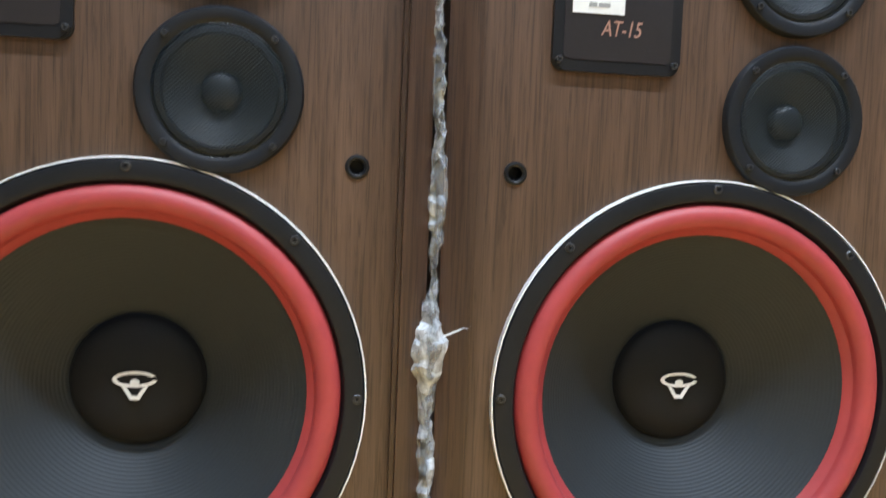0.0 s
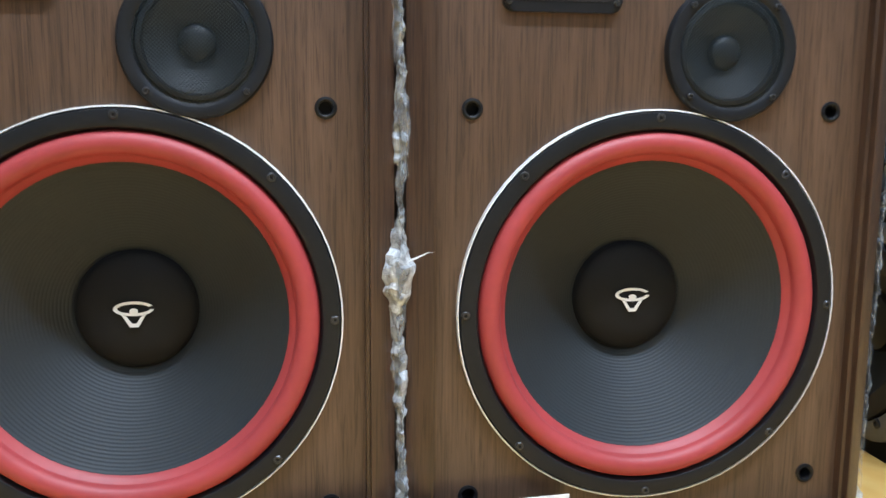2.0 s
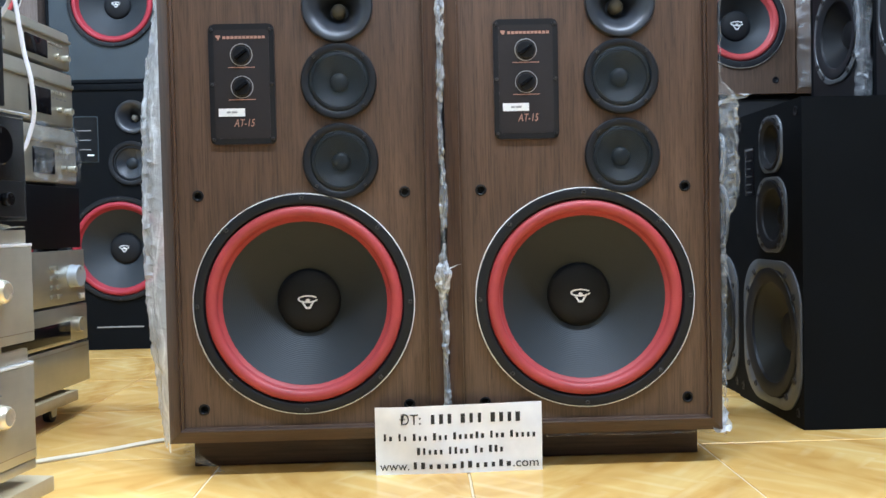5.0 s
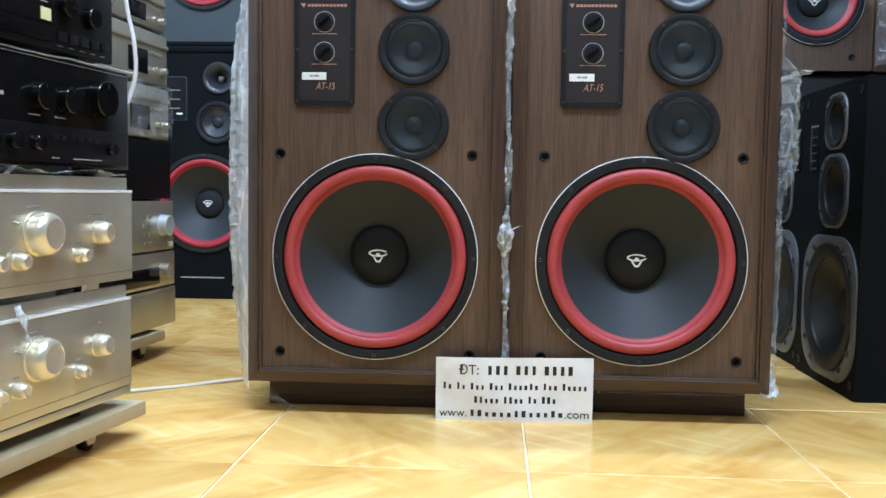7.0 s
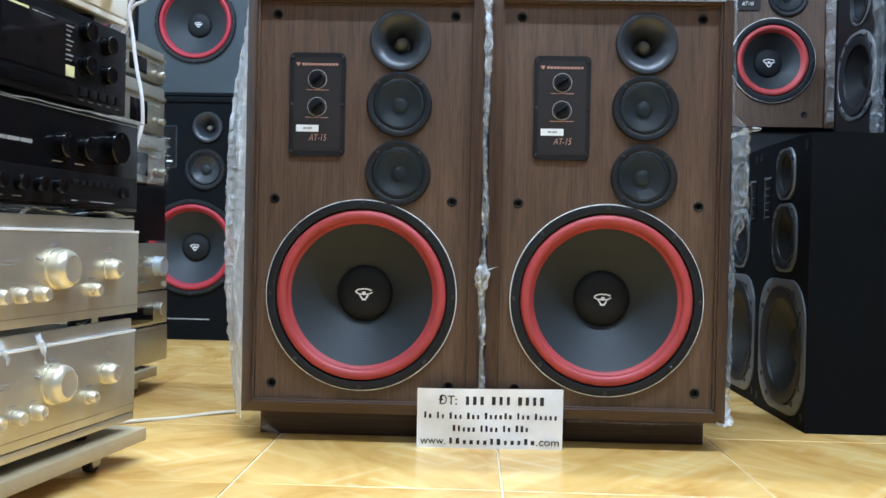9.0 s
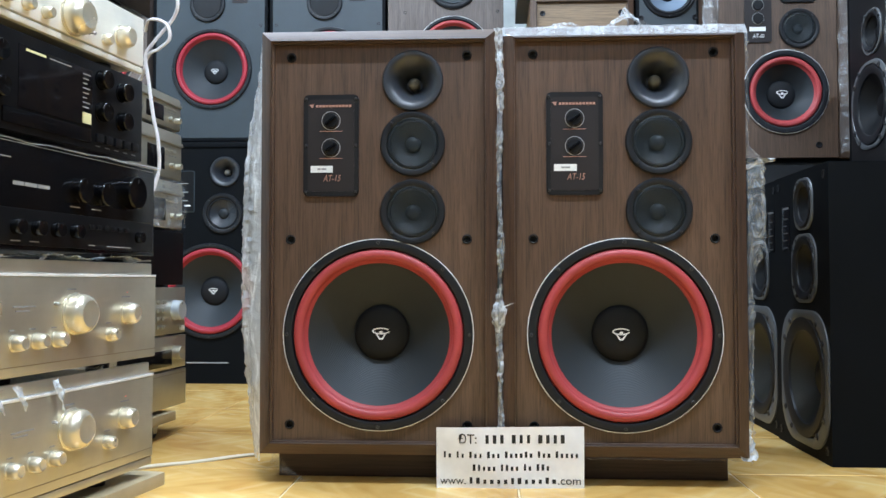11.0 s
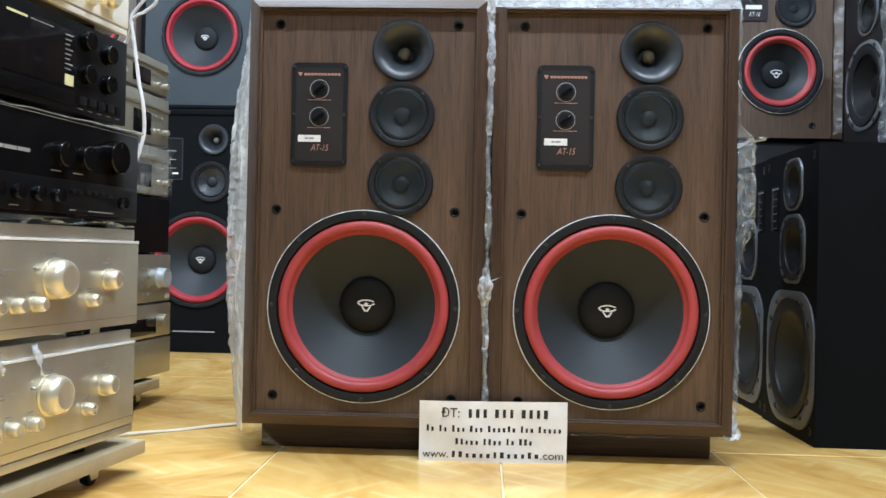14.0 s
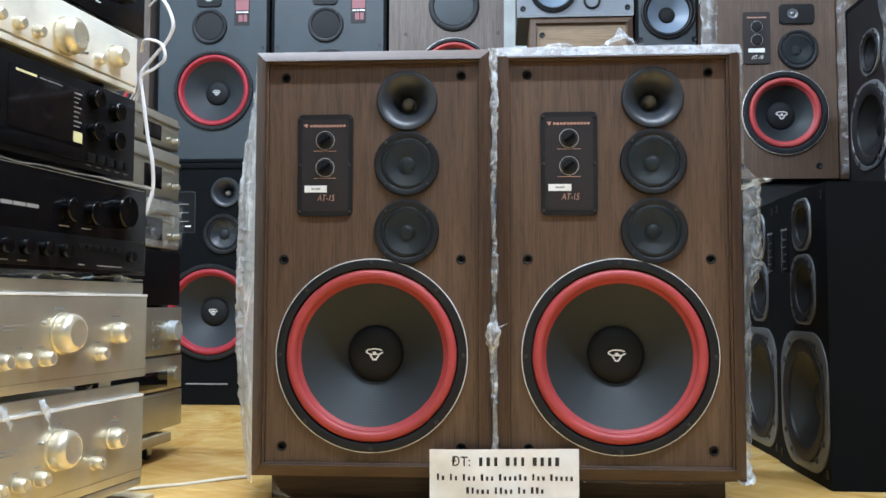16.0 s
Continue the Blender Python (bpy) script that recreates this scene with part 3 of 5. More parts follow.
# ---- the pair of large walnut loudspeakers ----
def tower_speaker(m, label):
    """Three-way-plus walnut loudspeaker with a 38 cm woofer; origin on the floor under the baffle's middle."""
    t = thing("floor_speaker", m, label, "loudspeaker", "pair of walnut loudspeakers")
    X, Z0, Z1 = 0.2385, 0.058, 0.9085
    part("cabinet", cabinet_shell(-X, X, 0.012, 0.42, Z0, Z1, 0.019), WALNUT, t, "walnut veneered box")
    holes = [(0.0, 0.296, 0.172), (0.069, 0.541, 0.050), (0.069, 0.678, 0.050), (0.069, 0.806, 0.048)]
    holes += [(sx * 0.178, z, 0.0062) for sx in (-1, 1) for z in (0.856, 0.486, 0.116)]
    part("baffle", baffle_mesh(-X + 0.02, X - 0.02, Z0 + 0.02, Z1 - 0.02, holes), WALNUT, t, "flat walnut front panel")
    for side in ("top", "bottom", "left", "right"):
        part("frame_moulding", moulding(side, -X, X, Z0, Z1, 0.027, -0.002, -0.019), WALNUT_ACROSS if side in ("top", "bottom") else WALNUT_DARK, t, "mitred walnut edge moulding")
    part("plinth", box(-X + 0.024, X - 0.024, 0.065, 0.40, 0.0, Z0, 0.002), PLINTH, t, "recessed dark plinth")
    woofer(t, 0.0, 0.296, 0.1915)
    midrange(t, 0.069, 0.541, 0.0652)
    midrange(t, 0.069, 0.678, 0.0652)
    horn(t, 0.069, 0.806, 0.0612)
    for sx in (-1, 1):
        for z in (0.856, 0.486, 0.116):
            socket(t, sx * 0.178, z, True)
    # control plate
    cx, cz, w, h = -0.096, 0.676, 0.112, 0.206
    p = part("control_plate", slab(round_rect(cx, cz, w, h, 0.010), -0.0050, 0.001, bevel=0.0018), PLATE_RIM, t, "dark bronze control plate")
    part("inset", slab(round_rect(cx, cz, w - 0.018, h - 0.020, 0.006), -0.0056, -0.0035), PLATE, p)
    for z in (0.726, 0.671):
        dial = part("control_knob", lathe([(0.0150, -0.004), (0.0146, -0.0085), (0.0135, -0.0095), (0, -0.0095)], cx, z, 32), BLACK_PLASTIC, p, "round black dial")
        part("dial_ring", lathe([(0.0192, -0.0050), (0.0192, -0.0064), (0.0180, -0.0066), (0.0180, -0.0050)], cx, z, 40), GREY_INK, p, "thin pale ring")
        bm = box(-0.0125, 0.0125, -0.0145, -0.009, -0.0028, 0.0028, 0.001)
        bmesh.ops.transform(bm, matrix=Matrix.Translation((cx, 0, z)) @ pose(0, 0, 0, 0, -38, 0), verts=bm.verts)
        part("grip", bm, BLACK_GLOSS, dial)
        printed(words(cx - 0.023, cx + 0.023, [3, 5, 3, 2], 0.2), z - 0.0215, 0.0013, -0.0058, ORANGE_INK, p)
    printed(words(cx - 0.031, cx + 0.041, [1] * 11, 0.30), 0.7556, 0.0046, -0.0058, ORANGE_INK, p)
    part("printed_mark", slab([(cx - 0.044, 0.7585), (cx - 0.0420, 0.7592), (cx - 0.0345, 0.7592), (cx - 0.0365, 0.7545), (cx - 0.0385, 0.7515)], -0.0062, -0.0054), ORANGE_INK, p)
    lettering("lettering", "AT-15", 0.0185, ORANGE_INK, p, cx + 0.002, -0.0058, 0.609, slant=0.25, width=0.036)
    st = part("price_sticker", box(cx - 0.041, cx + 0.004, -0.0064, -0.0054, 0.621, 0.6345), STICKER, p, "small white sticker")
    printed(words(cx - 0.027, cx - 0.009, [2, 3], 0.4), 0.628, 0.0035, -0.0066, GREY_INK, st)
    for sx in (-1, 1):
        for z in (cz - 0.094, cz, cz + 0.094):
            ob = new("screw", SCREWS[0.003])
            ob.parent = p
            ob.location = (cx + sx * (w / 2 - 0.0055), -0.0046, z)
    return t


LX, RXC = -0.2455, 0.2425
tower_speaker(pose(LX, 0, 0), "walnut floor loudspeaker with red-ringed woofer, film on its sides")
tower_speaker(pose(RXC, 0, 0), "walnut floor loudspeaker with red-ringed woofer, film over its top")


# ---- paper sign ----
sign = thing("paper_sign", pose(0.0165, -0.024, 0, 2.5, 0, 1.0), "white printed paper sign standing against the loudspeakers", "sign")
SW, SH = 0.1435, 0.119


def paper(u, v):
    x, z = -SW + 2 * SW * u, SH * v
    return Vector((x, -0.003 * math.sin(u * 5.2) * (0.4 + v) + 0.0015 * math.sin(9 * u + 4 * v), z + 0.0018 * (u - 0.5) * v))


bm = sheet(paper, 30, 10)
ext = bmesh.ops.extrude_face_region(bm, geom=list(bm.faces), use_keep_orig=True)
bmesh.ops.translate(bm, verts=[v for v in ext["geom"] if isinstance(v, bmesh.types.BMVert)], vec=(0, 0.0012, 0))
part("card", bm, PAPER, sign, "white card, a little curled")


def on_paper(bm):
    for v in bm.verts:
        u, w = (v.co.x + SW) / (2 * SW), v.co.z / SH
        v.co.y += paper(u, w).y - 0.0004
    return bm


def char_bars(x0, x1, groups, z, h, digits=False):
    """One plain bar for each character of a line that is not lettered."""
    rnd = random.Random(round(z * 1e4))
    unit = (x1 - x0) / (sum(groups) + 0.6 * (len(groups) - 1))
    for a, b in words(x0, x1, groups, 0.6):
        n = max(1, round((b - a) / unit))
        s = (b - a) / n
        for i in range(n):
            tall = 1.0 if digits or i == 0 else rnd.choice((0.66, 0.66, 0.66, 0.95))
            thin = rnd.uniform(0.23, 0.31)
            part("printed_bar", on_paper(box(a + s * (i + thin), a + s * (i + 1 - thin), -0.0003, 0.0, z - h / 2, z - h / 2 + h * tall)), BLACK_INK, sign)


def paper_lettering(text, height, x, z, width):
    ob = lettering("lettering", text, height, BLACK_INK, sign, x, 0, z, width=width)
    for v in ob.data.vertices:
        v.co.y += paper((v.co.x + SW) / (2 * SW), v.co.z / SH).y - 0.0009


paper_lettering("ĐT:", 0.026, -0.083, 0.0955, 0.036)
char_bars(-0.052, 0.109, [3, 3, 4], 0.0955, 0.0165, True)
char_bars(-0.132, 0.134, [2, 2, 3, 3, 6, 3, 5], 0.0655, 0.0125)
char_bars(-0.075, 0.078, [5, 4, 2, 3], 0.0405, 0.0125)
paper_lettering("www.", 0.022, -0.111, 0.0140, 0.050)
char_bars(-0.083, 0.092, [13], 0.0150, 0.0125)
paper_lettering(".com", 0.022, 0.115, 0.0140, 0.044)


# ---- plastic film on the loudspeakers ----
def film(name, fn, nu, nv, mat, label, m=None):
    ob = part(name, sheet(fn, nu, nv), mat, None, label, angle=25)
    ob["category"] = "plastic film"
    return ob


def left_film(u, v):
    """A loose sleeve: widest at mid height, drawn in to the cabinet at the top and gathered at the foot."""
    z = 0.040 + 0.868 * v
    bulge = 0.070 * max(0.0, 1 - abs((v - 0.47) / 0.56) ** 2.6) + 0.005
    if v < 0.10:
        bulge += 0.010 * (1 - v / 0.10)
    w = u ** 1.4
    x = LX - 0.2385 - 0.002 - bulge * math.sin(math.pi * w) ** 0.8
    y = 0.010 + 0.30 * w
    pleat = 0.0020 * math.sin(34 * w + 3 * math.sin(4 * v)) * min(1, 5 * w)
    return Vector((x + pleat, y, z)) + (crumple((x, y, z), 0.06, 0.004, 3.1) + crumple((x * 0.5, y * 0.5, z * 1.8), 0.016, 0.0032, 13.1)) * min(1.0, 4 * u)


film("plastic_film", left_film, 44, 150, FILM_SIDE, "loose milky plastic film bulging from the walnut cabinet's side")


def right_film(u, v):
    """Clear wrap in tight cross folds, pushed out where it is bunched at mid height."""
    z = 0.045 + 0.86 * v
    wide = 1 / (1 + math.exp(-(z - 0.44) / 0.012)) - 1 / (1 + math.exp(-(z - 0.655) / 0.006))
    low = 1 - 1 / (1 + math.exp(-(z - 0.44) / 0.012))
    belly = 0.011 + 0.030 * wide + 0.007 * low * min(1.0, z / 0.3)
    x = RXC + 0.2385 + 0.001 + belly * math.sin(math.pi * min(1.0, 0.9 * u)) ** 0.7
    y = -0.004 + 0.075 * u
    fold = (0.0022 + 0.0030 * wide) * abs(math.sin(z * 88 + 2.4 * math.sin(9 * u + 5 * v)))
    return Vector((x + fold * min(1, 3 * u), y - fold, z)) + (crumple((x * 0.4, y * 0.4, z * 2.0), 0.030, 0.004, 7.7) + crumple((x * 0.4, y * 0.4, z * 3.4), 0.014, 0.0034, 17.7)) * min(1.0, 4 * u)


film("plastic_film", right_film, 36, 220, FILM_RIGHT, "wrinkled clear plastic film round the walnut cabinet's side")


def gap_film(u, v):
    z = 0.075 + 0.835 * v
    wide = 0.0056 + 0.0028 * math.sin(v * 37) * math.sin(v * 11) + 0.008 * math.exp(-((v - 0.31) / 0.035) ** 2) + (0.003 if v > 0.8 else 0)
    x = -0.0024 + wide * (2 * u - 1) + 0.0022 * math.sin(v * 17)
    y = -0.013 + 0.010 * abs(2 * u - 1) - 0.010 * math.exp(-((v - 0.31) / 0.035) ** 2)
    return Vector((x, y, z)) + crumple((x, y, z * 1.5), 0.016, 0.0038, 5.5)


film("film_strip", gap_film, 12, 260, FILM_GAP, "crumpled strip of plastic film between the two cabinets")


# Sheet added inside the gap to block the bright floor behind and keep it dark.
def gap_blocker(u, v):
    p = Vector((-0.010 + 0.017 * u, 0.16 + 0.03 * math.sin(7 * v), 0.062 + 0.845 * v))
    return p + crumple(p, 0.03, 0.0015, 31.0)


film("plastic_film", gap_blocker, 6, 60, FILM_DENSE, "added film sheet hiding the lit floor behind the cabinets' gap")


# Second added sheet, which blocks the floor's brightness between the plinths.
def gap_blocker_low(u, v):
    p = Vector((-0.035 + 0.068 * u, 0.16, 0.002 + 0.056 * v))
    return p + crumple(p, 0.03, 0.0012, 33.0)


film("plastic_film", gap_blocker_low, 6, 10, FILM_DENSE, "added film sheet hiding the lit floor between the two plinths")


def gap_wisp(u, v):
    p = Vector((0.004 + 0.022 * v, -0.022 - 0.006 * v, 0.352 + 0.010 * v + 0.003 * (u - 0.5) * (1 - v)))
    return p + crumple(p, 0.02, 0.003, 2.2)


film("film_strip", gap_wisp, 3, 12, FILM_DENSE, "torn wisp of plastic film")


def top_lip(u, v):
    """Film pulled tight over the front moulding and onto the top."""
    x = RXC - 0.2390 + 0.4780 * u
    if v < 0.4:
        k = v / 0.4
        p = Vector((x, -0.0215 + 0.0175 * k, 0.8885 + 0.0228 * k))
    else:
        p = Vector((x, -0.004 + 0.06 * (v - 0.4), 0.9113 + 0.0006 * math.sin(37 * u)))
    return p + Vector((0, -0.0002, 0.0002)) * math.sin(61 * u + 9 * v)


film("plastic_film", top_lip, 120, 12, FILM_TOP, "plastic film pulled tight over the cabinet's top edge")


def top_film(u, v):
    x = RXC - 0.225 + 0.450 * u
    y = 0.036 + 0.31 * v
    z = 0.913 + 0.004 * abs(math.sin(9 * u + 3 * v))
    z += 0.050 * math.exp(-abs((x - 0.262) / 0.030) ** 1.4 - ((y - 0.08) / 0.045) ** 2)
    z += 0.016 * abs(noise.noise(Vector((x * 24, y * 24, 2.0)))) * min(1, v * 6)
    z += 0.018 * math.exp(-(((x - 0.13) / 0.05) ** 2 + ((y - 0.07) / 0.04) ** 2))
    q = Vector((x, y, z)) + crumple((x, y, z), 0.022, 0.009, 9.1)
    q.z = max(q.z, 0.9125)
    return q


film("plastic_film", top_film, 110, 44, FILM_LOOSE, "clear crumpled plastic film lying on the cabinet's top")


def left_top_film(u, v):
    x = LX - 0.10 + 0.10 * u
    y = 0.03 + 0.2 * v
    p = Vector((x, y, 0.914))
    q = p + crumple(p, 0.03, 0.010, 4.4)
    q.z = max(q.z, 0.9105)
    return q


film("plastic_film", left_top_film, 24, 20, FILM, "scrap of plastic film on the cabinet's top")


def hem(x0, x1, z0, seed):
    def fn(u, v):
        p = Vector((x0 + (x1 - x0) * u, 0.004 - 0.008 * math.sin(math.pi * v), z0 + 0.005 * (v - 0.5)))
        return p + crumple(p, 0.02, 0.003, seed)
    return fn


film("film_strip", hem(0.17, 0.478, 0.054, 2.0), 60, 6, FILM, "rolled hem of plastic film under the cabinet")


def corner_film(sx, cx, seed, drop):
    def fn(u, v):
        p = Vector((cx + sx * 0.030 * (u - 0.35), -0.006 + 0.03 * v, 0.055 + 0.055 * v - drop * (1 - v) * u))
        return p + crumple(p, 0.018, 0.008, seed)
    return fn


film("film_strip", corner_film(1, RXC + 0.232, 6.1, 0.0), 12, 14, FILM_MILKY, "bunched plastic film at the cabinet's lower corner")


def foot_film(u, v):
    x = LX - 0.225 + 0.075 * u
    z = 0.052 - 0.050 * (u ** 0.8) - 0.004 + 0.026 * (v - 0.5) * (1 - u * 0.6)
    p = Vector((x, 0.035 - 0.02 * u, max(z, 0.003)))
    q = p + crumple(p, 0.02, 0.005, 8.8)
    q.z = max(q.z, 0.002)
    return q


film("film_strip", foot_film, 18, 8, FILM, "plastic film trailing to the floor at the plinth")


# ---- amplifier racks ----
def knob(parent, x, z, r, p, mat, facet=True):
    """A turned knob that stands p out of a face at y = 0: a straight one with a pointer, or a rounded one that narrows to its end."""
    if facet:
        rim = [(r * 1.04, 0.0), (r * 1.04, -p * 0.10), (r * 0.97, -p * 0.13), (r * 0.97, -p * 0.90), (r * 0.90, -p), (r * 0.80, -p), (r * 0.15, -p * 0.90), (0, -p * 0.90)]
    else:
        rim = [(r * 1.05, 0.0), (r * 1.05, -p * 0.08), (r * 0.96, -p * 0.12), (r, -p * 0.40), (r * 0.97, -p * 0.64), (r * 0.88, -p * 0.84), (r * 0.76, -p * 0.95), (r * 0.66, -p), (r * 0.60, -p * 0.985), (r * 0.10, -p * 1.03), (0, -p * 1.03)]
    ob = part("knob", lathe(rim, x, z, 36), mat, parent, angle=30)
    if facet:
        part("pointer", box(x - r * 0.03, x + r * 0.03, -p * 1.008, -p * 0.98, z + r * 0.55, z + r * 0.80), BLACK_INK, ob)
    return ob


def feet(parent, u0, u1, depth, z0, z1, inset=0.05):
    for x in (u0 + inset, u1 - inset):
        for y in (0.05, depth - 0.05):
            bm = bmesh.new()
            bmesh.ops.create_cone(bm, cap_ends=True, segments=20, radius1=0.018, radius2=0.021, depth=z1 - z0, matrix=Matrix.Translation((x, y, (z0 + z1) / 2)))
            part("foot", bm, BLACK_PLASTIC, parent)


def rack_pose(z):
    return pose(-0.665, -0.45, z, 0, 0, 81)


def gold_amplifier(z, label, dx=0.0, leg=0.026):
    """Champagne integrated amplifier with a large volume knob."""
    t = thing("amplifier", rack_pose(z), label, "amplifier", "champagne amplifiers")
    u0, u1, D = -0.19, 0.2545 + dx, 0.40
    part("case", box(u0 + 0.004, u1 - 0.004, 0.010, D, 0.008, 0.150, 0.002), SILVER_CASE, t, "grey painted metal case")
    f = part("faceplate", box(u0, u1, 0.0, 0.010, 0.0, 0.141, 0.0018), GOLD, t, "brushed champagne face panel")
    part("upper_strip", box(u0 + 0.002, u1 - 0.006, 0.005, 0.014, 0.146, 0.166, 0.002), GOLD, t)
    part("bright_edge", box(u0, u1, -0.001, 0.010, 0.1412, 0.1458, 0.001), TRIM_WHITE, t, "polished bright edge strip")
    # No cut in the face: a thin strip coloured like a shaded groove.
    part("lower_groove_shade", box(u0, u1, -0.0006, 0.001, 0.0135, 0.0148), GROOVE_SHADE, f)
    knob(f, 0.0185 + dx, 0.084, 0.0312, 0.028, GOLD_KNOB, False)
    knob(f, 0.1615 + dx, 0.080, 0.0178, 0.022, GOLD_KNOB, False)
    knob(f, 0.1115 + dx, 0.0475, 0.0112, 0.017, GOLD_KNOB, False)
    for x in (-0.0255, -0.0715, -0.1175):
        knob(f, x + dx, 0.0475, 0.0120, 0.018, GOLD_KNOB, False)
    part("power_button", box(-0.174, -0.148, -0.006, 0.001, 0.088, 0.106, 0.002), GOLD_KNOB, f)
    part("toggle_switch", sweep([(-0.028, 0.0, 0.1), (-0.028, -0.004, 0.1003), (-0.028, -0.008, 0.0985)], 0.0028, 10), STEEL, f)
    for x, zz in ((0.164, 0.1155), (-0.160, 0.120)):
        part("indicator_light", lathe([(0.0009, 0.0), (0.0009, -0.0007), (0, -0.0009)], x, zz, 10), RED_LED, f, "small red light")
    part("headphone_socket", lathe([(0.0075, 0.0), (0.0075, -0.0015), (0.0045, -0.0015), (0.004, 0.004), (0, 0.004)], -0.160, 0.042, 20), BLACK_PLASTIC, f)
    for a, b, zz in ((-0.12, -0.072, 0.098), (-0.115, -0.085, 0.092), (0.0, 0.022, 0.122), (0.148, 0.172, 0.108), (0.103, 0.118, 0.066), (-0.036, -0.024, 0.0655), (-0.084, -0.072, 0.0655), (-0.128, -0.116, 0.0655)):
        part("printed_bar", box(a, b, -0.0006, 0.0002, zz - 0.0011, zz + 0.0011), GREY_INK, f)
    if leg > 0.03:
        part("lower_lip", box(u0, u1 - 0.001, 0.001, 0.012, -0.015, -0.0015, 0.0015), GOLD, t, "champagne lower lip")
    feet(t, u0, u1, D, -leg, 0.008, 0.10)
    return t


gold_amplifier(0.268, "champagne gold amplifier with round knobs, stacked on its twin", 0.0025)
gold_amplifier(0.092, "champagne gold amplifier with round knobs on a wheeled board", -0.0025, 0.034)


def black_amplifier():
    t = thing("amplifier", rack_pose(0.447), "black amplifier with rows of dark knobs, stacked on another", "amplifier", "black hi-fi units")
    u0, u1, D = -0.19, 0.248, 0.40
    part("case", box(u0 + 0.004, u1 - 0.004, 0.010, D, 0.006, 0.152, 0.002), BLACK_METAL, t)
    f = part("faceplate", box(u0, u1, 0.0, 0.010, 0.0, 0.156, 0.002), BLACK_GLOSS, t, "glossy black face panel")
    part("lower_panel", box(u0 + 0.006, u1 - 0.006, -0.002, 0.001, 0.006, 0.058, 0.001), BLACK_METAL, f)
    part("top_groove", box(u0 + 0.004, u1 - 0.004, -0.0006, 0.0005, 0.150, 0.1508), GREY_INK, f)
    knob(f, 0.164, 0.106, 0.029, 0.020, AMP_KNOB)
    for x in (0.082, 0.022):
        knob(f, x, 0.096, 0.0195, 0.017, AMP_KNOB)
    for x in (0.013, -0.033, -0.077, -0.121):
        knob(f, x, 0.032, 0.0115, 0.015, AMP_KNOB)
    knob(f, 0.192, 0.031, 0.010, 0.013, AMP_KNOB)
    part("headphone_socket", lathe([(0.008, 0.0), (0.008, -0.002), (0.005, -0.002), (0.0045, 0.005), (0, 0.005)], -0.166, 0.025, 20), STEEL, f)
    for a, b in words(-0.125, -0.045, [7, 8, 8], 0.6):
        part("printed_bar", box(a, b, -0.0006, 0.0002, 0.0905, 0.0960), ORANGE_INK if a > 0 else GREY_INK, f)
    for a, b, zz in ((0.06, 0.085, 0.070), (0.004, 0.028, 0.070), (0.10, 0.17, 0.012), (-0.17, -0.13, 0.128), (0.050, 0.066, 0.012), (-0.13, -0.11, 0.012), (-0.09, -0.07, 0.012)):
        part("printed_bar", box(a, b, -0.0006 - 0.002 * (zz < 0.05), 0.0002, zz - 0.0008, zz + 0.0008), GREY_INK, f)
    for k in range(6):
        part("push_button", box(0.05 + k * 0.02, 0.062 + k * 0.02, -0.005, 0.0, 0.038, 0.045, 0.001), BLACK_PLASTIC, f)
    feet(t, u0, u1, D, -0.029, 0.006)
    return t


black_amplifier()


def black_receiver():
    t = thing("receiver", rack_pose(0.610), "black receiver with dark display and a yellow label", "receiver", "black hi-fi units")
    u0, u1, D = -0.235, 0.205, 0.38
    part("case", box(u0 + 0.003, u1 - 0.003, 0.010, D, 0.004, 0.140, 0.002), BLACK_METAL, t)
    f = part("faceplate", box(u0, u1, 0.0, 0.010, 0.002, 0.145, 0.002), BLACK_METAL, t, "black brushed face panel")
    part("display", box(-0.118, 0.056, -0.0015, 0.001, 0.038, 0.128, 0.001), DISPLAY, f, "dark glass display")
    part("flap", box(-0.150, 0.052, -0.003, 0.001, 0.012, 0.034, 0.0012), BLACK_GLOSS, f)
    for x, zz in ((0.080, 0.119), (0.139, 0.110), (0.080, 0.066), (0.139, 0.061), (-0.168, 0.106), (-0.163, 0.058)):
        knob(f, x, zz, 0.0155, 0.016, AMP_KNOB)
    part("paper_label", box(0.030, 0.052, -0.0026, -0.0014, 0.041, 0.058), YELLOW_LABEL, f, "small pale yellow label")
    for a, b in words(-0.104, -0.060, [3, 4, 3, 5], 0.4):
        part("printed_bar", box(a, b, -0.0022, -0.0014, 0.1205, 0.1240), YELLOW_LABEL, f)
    for a, b in words(-0.052, 0.0, [5, 4, 6], 0.8):
        part("printed_bar", box(a, b, -0.0022, -0.0014, 0.1212, 0.1226), GREY_INK, f)
    for k in range(8):
        part("printed_bar", box(0.030, 0.049 - 0.004 * (k % 3), -0.0022, -0.0014, 0.1180 - k * 0.0075, 0.1196 - k * 0.0075), GREY_INK, f)
    for k in range(5):
        part("push_button", box(0.066 + k * 0.026, 0.084 + k * 0.026, -0.005, 0.0, 0.016, 0.030, 0.001), BLACK_PLASTIC, f)
        part("printed_bar", box(0.068 + k * 0.026, 0.080 + k * 0.026, -0.0006, 0.0002, 0.0095, 0.0108), GREY_INK, f)
    feet(t, u0, u1, D, -0.007, 0.004)
    return t


black_receiver()


